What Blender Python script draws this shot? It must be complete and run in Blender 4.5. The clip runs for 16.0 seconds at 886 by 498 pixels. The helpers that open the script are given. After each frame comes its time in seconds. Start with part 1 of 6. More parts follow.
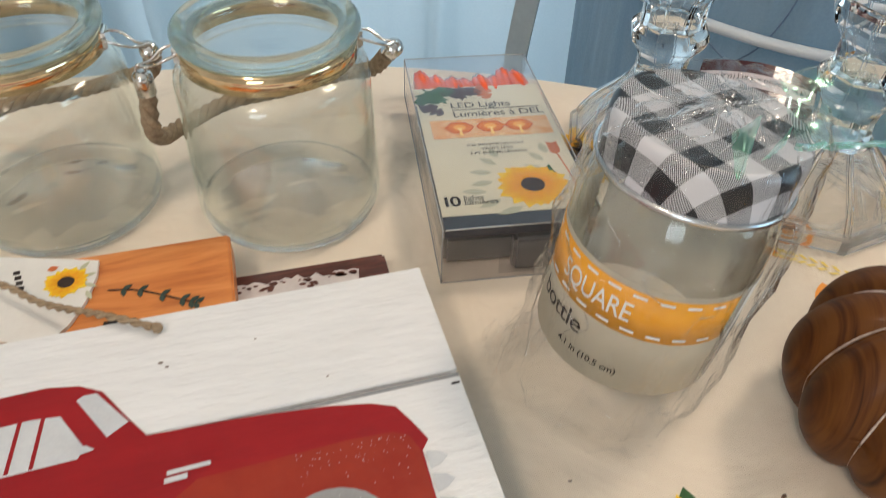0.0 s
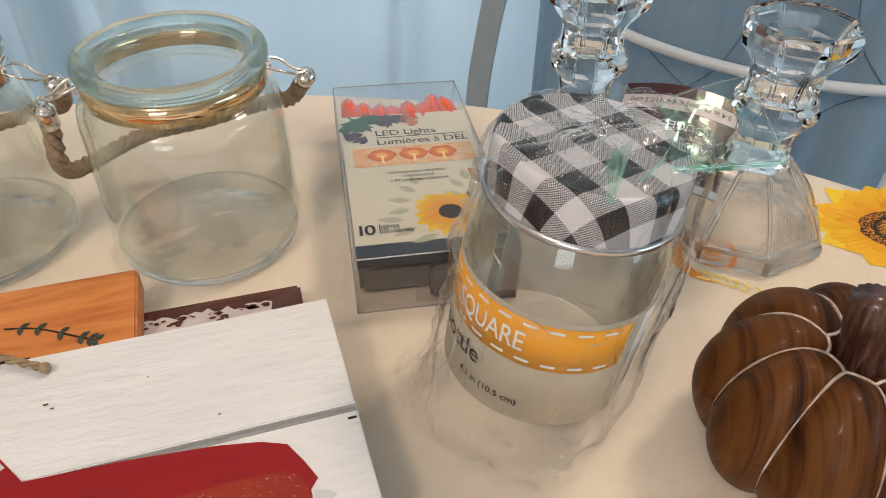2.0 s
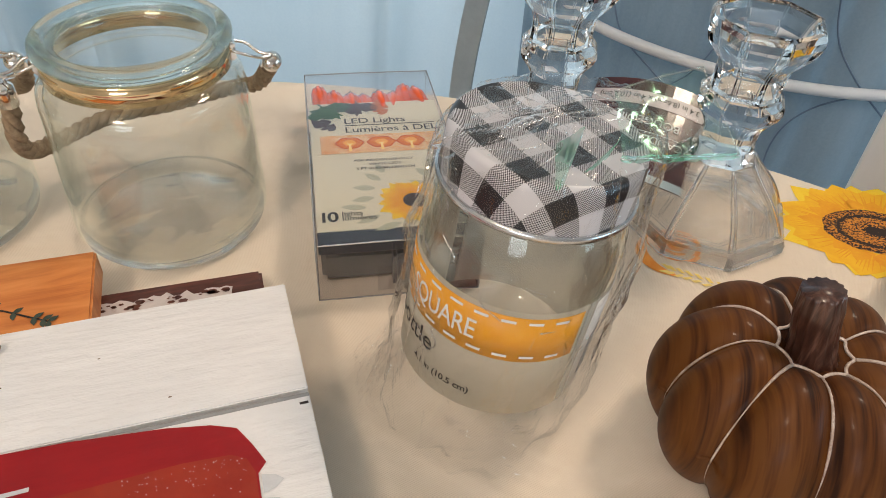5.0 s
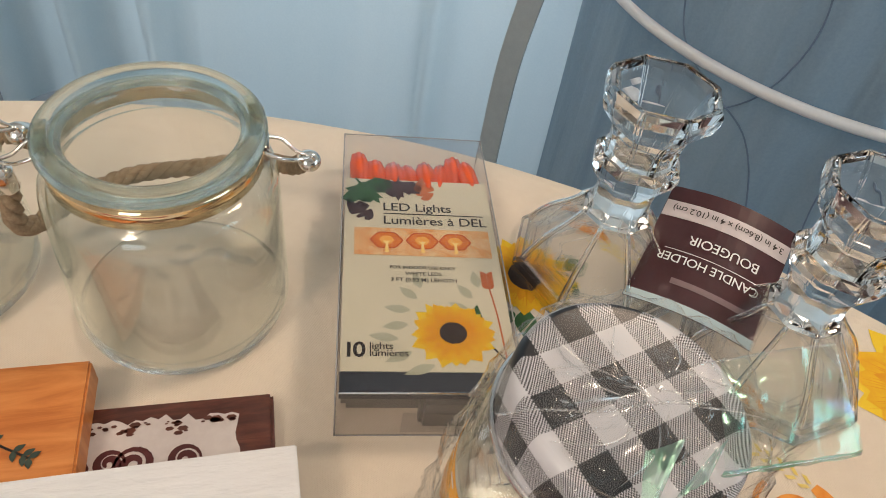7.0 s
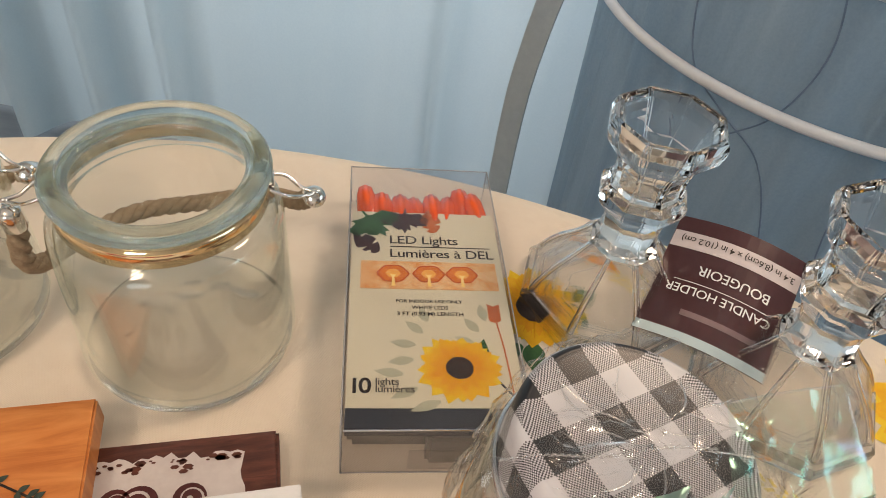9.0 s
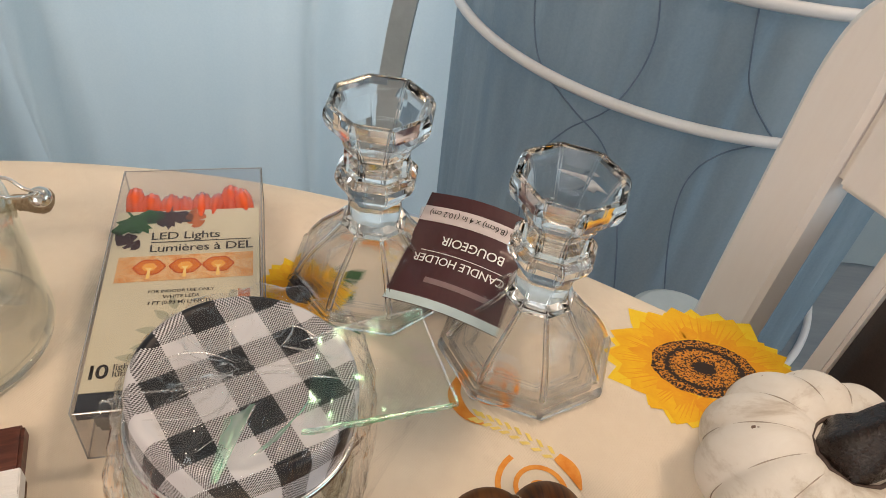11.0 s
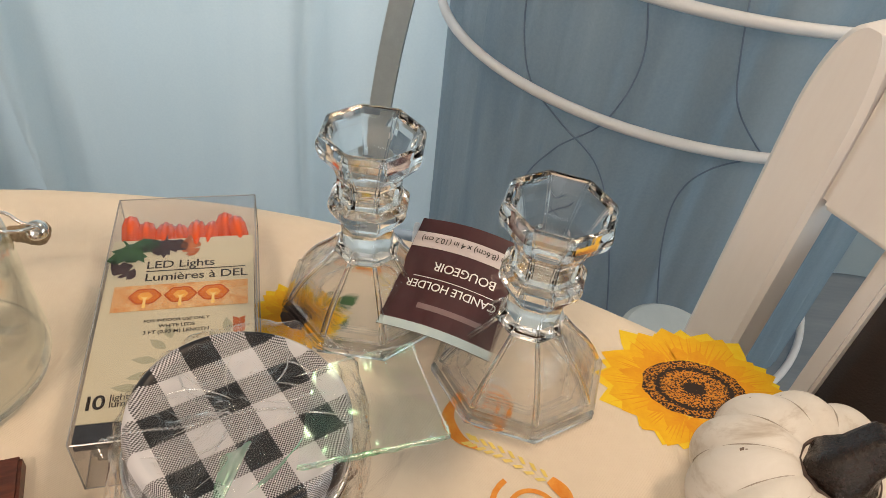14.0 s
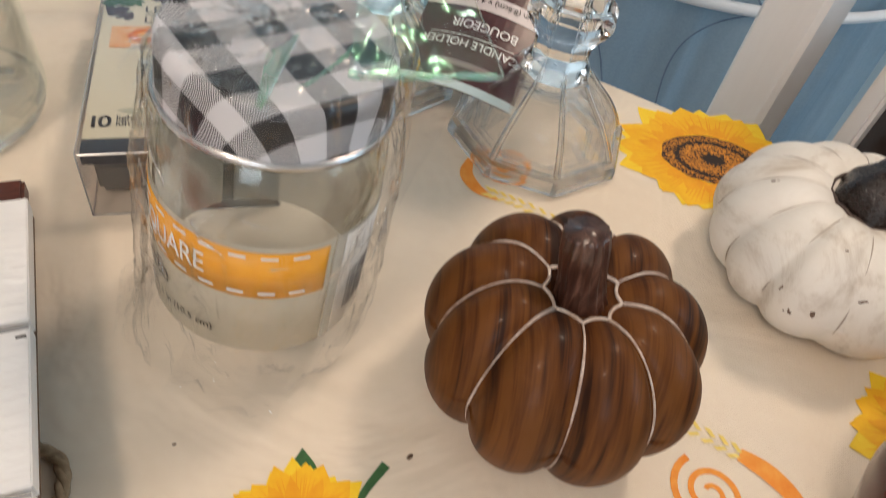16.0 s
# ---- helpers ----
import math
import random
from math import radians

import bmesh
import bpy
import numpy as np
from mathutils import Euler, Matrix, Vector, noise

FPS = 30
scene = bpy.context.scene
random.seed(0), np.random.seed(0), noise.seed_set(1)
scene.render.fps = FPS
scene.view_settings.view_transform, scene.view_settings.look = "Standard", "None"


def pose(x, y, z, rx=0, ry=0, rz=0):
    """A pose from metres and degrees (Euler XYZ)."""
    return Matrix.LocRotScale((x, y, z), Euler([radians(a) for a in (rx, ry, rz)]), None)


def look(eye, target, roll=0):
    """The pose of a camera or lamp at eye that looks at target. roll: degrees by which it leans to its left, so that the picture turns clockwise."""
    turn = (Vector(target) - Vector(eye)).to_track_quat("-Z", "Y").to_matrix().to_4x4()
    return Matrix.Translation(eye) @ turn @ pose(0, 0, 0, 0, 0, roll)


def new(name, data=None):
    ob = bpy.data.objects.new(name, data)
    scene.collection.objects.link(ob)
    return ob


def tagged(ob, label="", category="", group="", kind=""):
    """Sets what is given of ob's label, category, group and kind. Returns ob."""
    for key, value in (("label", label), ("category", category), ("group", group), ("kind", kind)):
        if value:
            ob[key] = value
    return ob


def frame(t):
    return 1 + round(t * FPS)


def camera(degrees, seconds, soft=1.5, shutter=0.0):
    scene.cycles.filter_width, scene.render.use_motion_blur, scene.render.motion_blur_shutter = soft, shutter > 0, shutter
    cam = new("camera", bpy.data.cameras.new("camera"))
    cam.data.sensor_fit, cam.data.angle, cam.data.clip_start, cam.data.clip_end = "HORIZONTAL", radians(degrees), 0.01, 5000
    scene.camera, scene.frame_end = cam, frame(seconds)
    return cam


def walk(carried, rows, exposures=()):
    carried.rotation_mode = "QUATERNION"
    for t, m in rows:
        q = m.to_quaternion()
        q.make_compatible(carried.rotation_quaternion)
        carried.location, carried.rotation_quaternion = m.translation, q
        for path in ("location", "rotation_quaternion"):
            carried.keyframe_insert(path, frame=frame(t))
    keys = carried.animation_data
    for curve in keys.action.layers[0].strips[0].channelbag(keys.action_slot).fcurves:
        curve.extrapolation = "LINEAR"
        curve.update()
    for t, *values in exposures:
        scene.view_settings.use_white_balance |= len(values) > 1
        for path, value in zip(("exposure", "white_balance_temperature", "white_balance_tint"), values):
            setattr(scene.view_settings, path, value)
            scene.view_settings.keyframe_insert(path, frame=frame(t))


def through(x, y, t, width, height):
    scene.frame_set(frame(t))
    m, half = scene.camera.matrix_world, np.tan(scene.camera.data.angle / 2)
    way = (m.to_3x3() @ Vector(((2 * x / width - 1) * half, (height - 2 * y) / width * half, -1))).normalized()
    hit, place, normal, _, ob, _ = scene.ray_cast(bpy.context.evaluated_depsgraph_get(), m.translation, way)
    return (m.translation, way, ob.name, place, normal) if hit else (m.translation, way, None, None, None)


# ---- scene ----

cam = camera(62.9, 16.0, 0.75, 0.4)
PATH = [
    (0, (0.10904, 0.10910, 0.21975), (0.04675, 0.83599, -0.46416), 1.932),
    (0.5, (0.11914, 0.12463, 0.22276), (0.05037, 0.87023, -0.44007), 1.479),
    (1, (0.13015, 0.12093, 0.21551), (0.07017, 0.86989, -0.44439), 1.295),
    (1.5, (0.13173, 0.11714, 0.21810), (0.07802, 0.86899, -0.43905), 1.419),
    (2, (0.13690, 0.11613, 0.21783), (0.09270, 0.86906, -0.43878), 1.744),
    (2.5, (0.14405, 0.11438, 0.21606), (0.10745, 0.87131, -0.43641), 2.078),
    (3, (0.14484, 0.11540, 0.21648), (0.11530, 0.86969, -0.43940), 2.445),
    (3.2, (0.14570, 0.11471, 0.21575), (0.12016, 0.86949, -0.43973), 2.724),
    (5.3, (0.14649, 0.11607, 0.21577), (0.12283, 0.86371, -0.44791), 4.417),
    (5.5, (0.14242, 0.11801, 0.21706), (0.12208, 0.86032, -0.45268), 5.014),
    (6, (0.13805, 0.12070, 0.21316), (0.12147, 0.85787, -0.46234), 6.720),
    (6.5, (0.12068, 0.15921, 0.22879), (0.09463, 0.87649, -0.46750), 9.624),
    (7, (0.12441, 0.19185, 0.24519), (0.08978, 0.88336, -0.47635), 10.269),
    (7.5, (0.12920, 0.19503, 0.24190), (0.07977, 0.88886, -0.47655), 8.946),
    (8, (0.12491, 0.19859, 0.24344), (0.06693, 0.88592, -0.48058), 8.520),
    (8.2, (0.12406, 0.19792, 0.24303), (0.06314, 0.89123, -0.47503), 8.414),
    (10.3, (0.16823, 0.18790, 0.25936), (0.16125, 0.90977, -0.43263), 8.667),
    (10.5, (0.19253, 0.18142, 0.25978), (0.20401, 0.90588, -0.42944), 8.941),
    (11, (0.20753, 0.18081, 0.26049), (0.23624, 0.91454, -0.41835), 8.333),
    (11.5, (0.20956, 0.17925, 0.26570), (0.24488, 0.92302, -0.40181), 7.730),
    (12, (0.20447, 0.18041, 0.27035), (0.23876, 0.92946, -0.39127), 7.409),
    (12.5, (0.20304, 0.18195, 0.26739), (0.23394, 0.93217, -0.39308), 7.282),
    (13, (0.20631, 0.18098, 0.26554), (0.23693, 0.93133, -0.39480), 7.323),
    (13.5, (0.20671, 0.18155, 0.26821), (0.23646, 0.93042, -0.39384), 7.431),
    (14, (0.20768, 0.18134, 0.26833), (0.24235, 0.92698, -0.39711), 7.977),
    (14.5, (0.20746, 0.17985, 0.26704), (0.25057, 0.91603, -0.40837), 8.871),
    (15, (0.20530, 0.17184, 0.25728), (0.25978, 0.89184, -0.43455), 9.947),
    (15.5, (0.19297, 0.15649, 0.23399), (0.25841, 0.84765, -0.48574), 10.949),
    (16, (0.19675, 0.14051, 0.20931), (0.28133, 0.80072, -0.53700), 12.301),
]
walk(cam, [(t, look(eye, target, roll)) for t, eye, target, roll in PATH], [(0, -0.35, 6150, 8), (0.8, -0.37, 6400, 12), (2.5, -0.36, 6450, 12), (6, -0.38, 6500, 12), (6.5, -0.41, 6400, 9), (7.5, -0.43, 6850, 15), (10.5, -0.39, 7000, 15), (13, -0.35, 7250, 14), (15.5, -0.32, 7300, 14), (16, -0.31, 6400, 12)])

# ---- light: warm ceiling fixture, an added fill bulb, cool daylight through the curtain, a side window and one behind ----
world = bpy.data.worlds.new("world")
scene.world = world
world.use_nodes = True
wn = world.node_tree.nodes
wn["Background"].inputs[0].default_value = (0.55, 0.75, 1.0, 1)
wn["Background"].inputs[1].default_value = 0.15


def lamp(name, eye, target, size, power, color, sy=None):
    data = bpy.data.lights.new(name, "AREA")
    data.energy, data.color, data.size = power, color, size
    if sy:
        data.shape, data.size_y = "RECTANGLE", sy
    ob = new(name, data)
    ob.matrix_world = look(eye, target)
    return ob


lamp("ceiling_lamp", (0.95, 0.95, 1.62), (0.2, 0.3, 0), 0.30, 15.0, (1.0, 0.785, 0.59))
# Added point lamp, out of view: brightens the ceiling for soft warm fill.
bulb = bpy.data.lights.new("fill_bulb", "POINT")
bulb.energy, bulb.color, bulb.shadow_soft_size = 35.0, (1.0, 0.795, 0.61), 0.13
new("fill_bulb", bulb).location = (-0.35, -0.65, 1.42)
lamp("window_light", (-0.15, 1.95, 0.15), (-0.1, 1.3, -0.3), 1.1, 18.5, (0.86, 0.94, 1.0), 1.3)
lamp("side_window_light", (2.10, -0.10, 0.50), (0.30, 0.30, 0.1), 1.0, 13.0, (0.50, 0.80, 1.0), 0.8)
lamp("back_window_light", (-0.15, -2.05, 0.75), (0.35, 0.40, 0.05), 0.8, 13.0, (0.78, 0.90, 1.0), 1.0)

# ---- materials ----


def nodes_of(name):
    m = bpy.data.materials.new(name)
    m.use_nodes = True
    t = m.node_tree
    t.nodes.clear()
    out = t.nodes.new("ShaderNodeOutputMaterial")
    return m, t, out


def link(t, a, b):
    t.links.new(a, b)


def mapping(t, scale=(1, 1, 1), rot=(0, 0, 0), loc=(0, 0, 0)):
    co = t.nodes.new("ShaderNodeTexCoord")
    mp = t.nodes.new("ShaderNodeMapping")
    mp.inputs["Scale"].default_value = scale
    mp.inputs["Rotation"].default_value = rot
    mp.inputs["Location"].default_value = loc
    link(t, co.outputs["Object"], mp.inputs["Vector"])
    return mp.outputs[0]


def noise_node(t, vec, scale, detail=4.0, rough=0.55, distort=0.0):
    n = t.nodes.new("ShaderNodeTexNoise")
    n.inputs["Scale"].default_value = scale
    n.inputs["Detail"].default_value = detail
    n.inputs["Roughness"].default_value = rough
    n.inputs["Distortion"].default_value = distort
    link(t, vec, n.inputs["Vector"])
    return n.outputs["Fac"]


def ramp(t, fac, stops):
    r = t.nodes.new("ShaderNodeValToRGB")
    e = r.color_ramp.elements
    while len(e) < len(stops):
        e.new(0.5)
    for el, (p, c) in zip(e, stops):
        el.position, el.color = p, (*c, 1)
    link(t, fac, r.inputs[0])
    return r.outputs[0]


def bump(t, height, strength, distance):
    b = t.nodes.new("ShaderNodeBump")
    b.inputs["Strength"].default_value = strength
    b.inputs["Distance"].default_value = distance
    link(t, height, b.inputs["Height"])
    return b.outputs[0]


def math_node(t, op, a, b=0.0, clamp=False):
    n = t.nodes.new("ShaderNodeMath")
    n.operation, n.use_clamp = op, clamp
    for i, v in enumerate((a, b)):
        if hasattr(v, "is_linked"):
            link(t, v, n.inputs[i])
        else:
            n.inputs[i].default_value = v
    return n.outputs[0]


def principled(t, out, rough=0.5, metal=0.0):
    p = t.nodes.new("ShaderNodeBsdfPrincipled")
    p.inputs["Roughness"].default_value = rough
    p.inputs["Metallic"].default_value = metal
    link(t, p.outputs[0], out.inputs["Surface"])
    return p


def surf(name, c1, c2, scale=40.0, rough=0.5, metal=0.0, bump_s=0.2, bump_d=0.0005, bscale=None, coat=0.0,
         stretch=(1, 1, 1), rot=(0, 0, 0), distort=0.0, rough_var=0.1):
    """A surface of two mixed tones at two scales, with fine relief and uneven gloss."""
    m, t, out = nodes_of(name)
    p = principled(t, out, rough, metal)
    vec = mapping(t, stretch, rot)
    a = noise_node(t, vec, scale, 5, 0.6, distort)
    b = noise_node(t, vec, scale * 7.3, 3, 0.6)
    mix = math_node(t, "ADD", math_node(t, "MULTIPLY", a, 0.7), math_node(t, "MULTIPLY", b, 0.3))
    link(t, ramp(t, mix, [(0.33, c1), (0.67, c2)]), p.inputs["Base Color"])
    r = math_node(t, "ADD", math_node(t, "MULTIPLY", b, rough_var * 2), max(rough - rough_var, 0.02))
    link(t, r, p.inputs["Roughness"])
    if bump_s:
        h = noise_node(t, vec, bscale or scale * 9, 4, 0.6)
        link(t, bump(t, h, bump_s, bump_d), p.inputs["Normal"])
    p.inputs["Coat Weight"].default_value = coat
    return m


def glass_mat(name, tint=(0.968, 0.985, 0.978), ripple=0.15, ior=1.36):
    m, t, out = nodes_of(name)
    p = principled(t, out, 0.0)
    p.inputs["Base Color"].default_value = (*tint, 1)
    p.inputs["Transmission Weight"].default_value = 1.0
    p.inputs["IOR"].default_value = ior
    h = noise_node(t, mapping(t), 55.0, 2, 0.4)
    link(t, bump(t, h, ripple, 0.0006), p.inputs["Normal"])
    return m


def film_mat(name, gloss=(1, 1, 1), amount=1.0, rough=0.10, crinkle=0.6, scale=90.0, colourful=False, haze=0.04, body=(0.97, 0.97, 0.97), stretch=(1, 1, 1), turn=0.0, power=4.0):
    """Thin clear film: see-through, with sharp glints on its creases."""
    m, t, out = nodes_of(name)
    vec = mapping(t, stretch, (0, 0, radians(turn)))
    tr = t.nodes.new("ShaderNodeBsdfTransparent")
    tr.inputs[0].default_value = (*body, 1)
    gl = t.nodes.new("ShaderNodeBsdfGlossy")
    gl.inputs["Roughness"].default_value = rough
    gl.inputs["Color"].default_value = (*gloss, 1)
    if colourful:
        f = noise_node(t, vec, 45.0, 2, 0.5, 1.2)
        link(t, ramp(t, f, [(0.30, (0.55, 0.95, 1.0)), (0.40, (0.42, 1.0, 0.72)), (0.50, (0.62, 1.0, 0.86)), (0.58, (0.36, 0.95, 0.62)), (0.66, (0.58, 0.72, 1.0)), (0.74, (0.50, 1.0, 0.85))]), gl.inputs["Color"])
    v = t.nodes.new("ShaderNodeTexVoronoi")
    v.feature = "SMOOTH_F1"
    v.inputs["Scale"].default_value = scale
    v.inputs["Smoothness"].default_value = 0.25
    link(t, vec, v.inputs["Vector"])
    nz = noise_node(t, vec, scale * 1.6, 3, 0.5, 0.8)
    nrm = bump(t, math_node(t, "ADD", v.outputs["Distance"], nz), crinkle, 0.004)
    link(t, nrm, gl.inputs["Normal"])
    lw = t.nodes.new("ShaderNodeLayerWeight")
    lw.inputs["Blend"].default_value = 0.5
    link(t, nrm, lw.inputs["Normal"])
    edge = math_node(t, "POWER", lw.outputs["Facing"], power)
    fac = math_node(t, "ADD", math_node(t, "MULTIPLY", edge, amount), haze, True)
    mx = t.nodes.new("ShaderNodeMixShader")
    link(t, fac, mx.inputs[0])
    link(t, tr.outputs[0], mx.inputs[1])
    link(t, gl.outputs[0], mx.inputs[2])
    link(t, mx.outputs[0], out.inputs["Surface"])
    return m


def cloth_mat():
    m, t, out = nodes_of("tablecloth_fabric")
    p = principled(t, out, 0.75)
    vec = mapping(t)
    a = noise_node(t, vec, 6.0, 5, 0.6)
    b = noise_node(t, vec, 160.0, 3, 0.6)
    mix = math_node(t, "ADD", math_node(t, "MULTIPLY", a, 0.75), math_node(t, "MULTIPLY", b, 0.25))
    link(t, ramp(t, mix, [(0.3, (0.78, 0.685, 0.56)), (0.7, (0.86, 0.775, 0.655))]), p.inputs["Base Color"])
    waves = []
    for ang in (0.35, 0.35 + math.pi / 2):
        w = t.nodes.new("ShaderNodeTexWave")
        w.inputs["Scale"].default_value = 520.0
        link(t, mapping(t, (1, 1, 1), (0, 0, ang)), w.inputs["Vector"])
        waves.append(w.outputs["Fac"])
    weave = math_node(t, "ADD", waves[0], waves[1])
    b1 = bump(t, weave, 0.22, 0.00025)
    soft = noise_node(t, vec, 14.0, 4, 0.5, 0.6)
    bn = t.nodes.new("ShaderNodeBump")
    bn.inputs["Strength"].default_value = 0.8
    bn.inputs["Distance"].default_value = 0.009
    link(t, soft, bn.inputs["Height"])
    link(t, b1, bn.inputs["Normal"])
    link(t, bn.outputs[0], p.inputs["Normal"])
    return m


def fabric_mat(name, c1, c2, through, fold_scale, sheer=0.0):
    """Hanging cloth that lets light through, with creases running down it and their shade painted into its colour."""
    m, t, out = nodes_of(name)
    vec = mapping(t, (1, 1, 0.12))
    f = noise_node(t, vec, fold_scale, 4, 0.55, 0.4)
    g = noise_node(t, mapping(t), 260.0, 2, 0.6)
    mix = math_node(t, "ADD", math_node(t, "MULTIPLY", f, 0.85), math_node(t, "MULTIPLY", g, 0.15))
    # Fold shade is painted in: the crease noise picks the darker tone c1.
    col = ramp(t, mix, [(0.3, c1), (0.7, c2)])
    d = t.nodes.new("ShaderNodeBsdfDiffuse")
    tl = t.nodes.new("ShaderNodeBsdfTranslucent")
    link(t, col, d.inputs["Color"])
    link(t, col, tl.inputs["Color"])
    n = bump(t, f, 0.5, 0.02)
    link(t, n, d.inputs["Normal"])
    mx = t.nodes.new("ShaderNodeMixShader")
    mx.inputs[0].default_value = through
    link(t, d.outputs[0], mx.inputs[1])
    link(t, tl.outputs[0], mx.inputs[2])
    if sheer:
        tr = t.nodes.new("ShaderNodeBsdfTransparent")
        m2 = t.nodes.new("ShaderNodeMixShader")
        m2.inputs[0].default_value = sheer
        link(t, mx.outputs[0], m2.inputs[1])
        link(t, tr.outputs[0], m2.inputs[2])
        link(t, m2.outputs[0], out.inputs["Surface"])
    else:
        link(t, mx.outputs[0], out.inputs["Surface"])
    return m


def gingham_mat(cx, cy, angle, cell):
    """Black and white checks, with the mixed checks made of fine twill."""
    m, t, out = nodes_of("gingham_print")
    p = principled(t, out, 0.32)
    co = t.nodes.new("ShaderNodeTexCoord")
    mp = t.nodes.new("ShaderNodeMapping")
    mp.vector_type = "TEXTURE"
    mp.inputs["Location"].default_value = (cx, cy, 0.1066)
    mp.inputs["Rotation"].default_value = (0, 0, angle)
    mp.inputs["Scale"].default_value = (cell, cell, cell)
    s0 = t.nodes.new("ShaderNodeSeparateXYZ")
    link(t, co.outputs["Object"], s0.inputs[0])
    grow = math_node(t, "ADD", math_node(t, "MULTIPLY", math_node(t, "SUBTRACT", 0.1066, s0.outputs[2]), 36.0), 1.0)
    spread = t.nodes.new("ShaderNodeVectorMath")
    spread.operation = "SCALE"
    link(t, co.outputs["Object"], spread.inputs[0])
    link(t, grow, spread.inputs["Scale"])
    link(t, spread.outputs[0], mp.inputs["Vector"])
    sp = t.nodes.new("ShaderNodeSeparateXYZ")
    link(t, mp.outputs[0], sp.inputs[0])

    def stripe(v):
        return math_node(t, "GREATER_THAN", math_node(t, "FRACT", math_node(t, "MULTIPLY", math_node(t, "ADD", v, 1000.0), 0.5)), 0.5)

    x, y = sp.outputs[0], sp.outputs[1]
    y2 = y
    s1, s2 = stripe(x), stripe(y2)
    both = math_node(t, "ADD", s1, s2)
    fx = math_node(t, "FRACT", math_node(t, "ADD", math_node(t, "MULTIPLY", x, 11.0), 0.0))
    fy = math_node(t, "FRACT", math_node(t, "MULTIPLY", y2, 11.0))
    tw = math_node(t, "ABSOLUTE", math_node(t, "SUBTRACT", math_node(t, "GREATER_THAN", fx, 0.5), math_node(t, "GREATER_THAN", fy, 0.5)))
    # 0: white, 1: twill, 2: black
    mixed = math_node(t, "MULTIPLY", math_node(t, "COMPARE", both, 1.0), tw)
    dark = math_node(t, "ADD", math_node(t, "GREATER_THAN", both, 1.5), mixed, True)
    link(t, ramp(t, dark, [(0.0, (0.64, 0.64, 0.67)), (1.0, (0.010, 0.010, 0.014))]), p.inputs["Base Color"])
    return m


def seed_disc_mat():
    """Stippled flower centre: dark dots over orange, dense in the core and in a ring."""
    m, t, out = nodes_of("sunflower_seed_print")
    p = principled(t, out, 0.75)
    vec = mapping(t)
    sp = t.nodes.new("ShaderNodeVectorMath")
    sp.operation = "LENGTH"
    link(t, vec, sp.inputs[0])
    r = math_node(t, "DIVIDE", sp.outputs["Value"], 0.0255)
    v = t.nodes.new("ShaderNodeTexVoronoi")
    v.inputs["Scale"].default_value = 1500.0
    link(t, vec, v.inputs["Vector"])
    dens = t.nodes.new("ShaderNodeValToRGB")
    e = dens.color_ramp.elements
    stops = [(0.0, 0.97), (0.18, 0.90), (0.28, 0.42), (0.60, 0.40), (0.68, 0.85), (0.73, 0.85), (0.80, 0.46), (1.0, 0.66)]
    while len(e) < len(stops):
        e.new(0.5)
    for el, (q, c) in zip(e, stops):
        el.position, el.color = q, (c, c, c, 1)
    link(t, r, dens.inputs[0])
    dark = math_node(t, "LESS_THAN", v.outputs["Color"], dens.outputs[0])
    link(t, ramp(t, dark, [(0.0, (0.62, 0.24, 0.02)), (1.0, (0.018, 0.008, 0.006))]), p.inputs["Base Color"])
    return m


def wood_mat(name, tones, scale, stretch, rough, coat=0.0, rot=(0, 0, 0), distort=1.5):
    m, t, out = nodes_of(name)
    p = principled(t, out, rough)
    vec = mapping(t, stretch, rot)
    a = noise_node(t, vec, scale, 6, 0.62, distort)
    link(t, ramp(t, a, [(0.30, tones[0]), (0.5, tones[1]), (0.68, tones[2])]), p.inputs["Base Color"])
    link(t, bump(t, noise_node(t, vec, scale * 4, 3, 0.6), 0.12, 0.0004), p.inputs["Normal"])
    p.inputs["Coat Weight"].default_value = coat
    p.inputs["Coat Roughness"].default_value = 0.2
    return m


def lobe_wood_mat(name, tones, rough):
    """Wood grain printed in wavering lines that run front to back over the whole body."""
    m, t, out = nodes_of(name)
    p = principled(t, out, rough)
    vec = mapping(t, (1.0, 0.055, 0.065), (0.0, 0.12, -0.12))
    a = noise_node(t, vec, 130.0, 3, 0.5, 1.0)
    fine = noise_node(t, vec, 900.0, 2, 0.5, 0.3)
    line = noise_node(t, vec, 380.0, 2, 0.5, 0.9)
    mix = math_node(t, "ADD", math_node(t, "MULTIPLY", a, 0.45), math_node(t, "MULTIPLY", fine, 0.20))
    mix = math_node(t, "ADD", mix, math_node(t, "MULTIPLY", line, 0.35))
    link(t, ramp(t, mix, [(0.40, tones[0]), (0.47, tones[1]), (0.58, tones[2])]), p.inputs["Base Color"])
    link(t, bump(t, fine, 0.05, 0.0003), p.inputs["Normal"])
    p.inputs["Coat Weight"].default_value = 0.06
    p.inputs["Coat Roughness"].default_value = 0.10
    p.inputs["Specular IOR Level"].default_value = 0.15
    return m


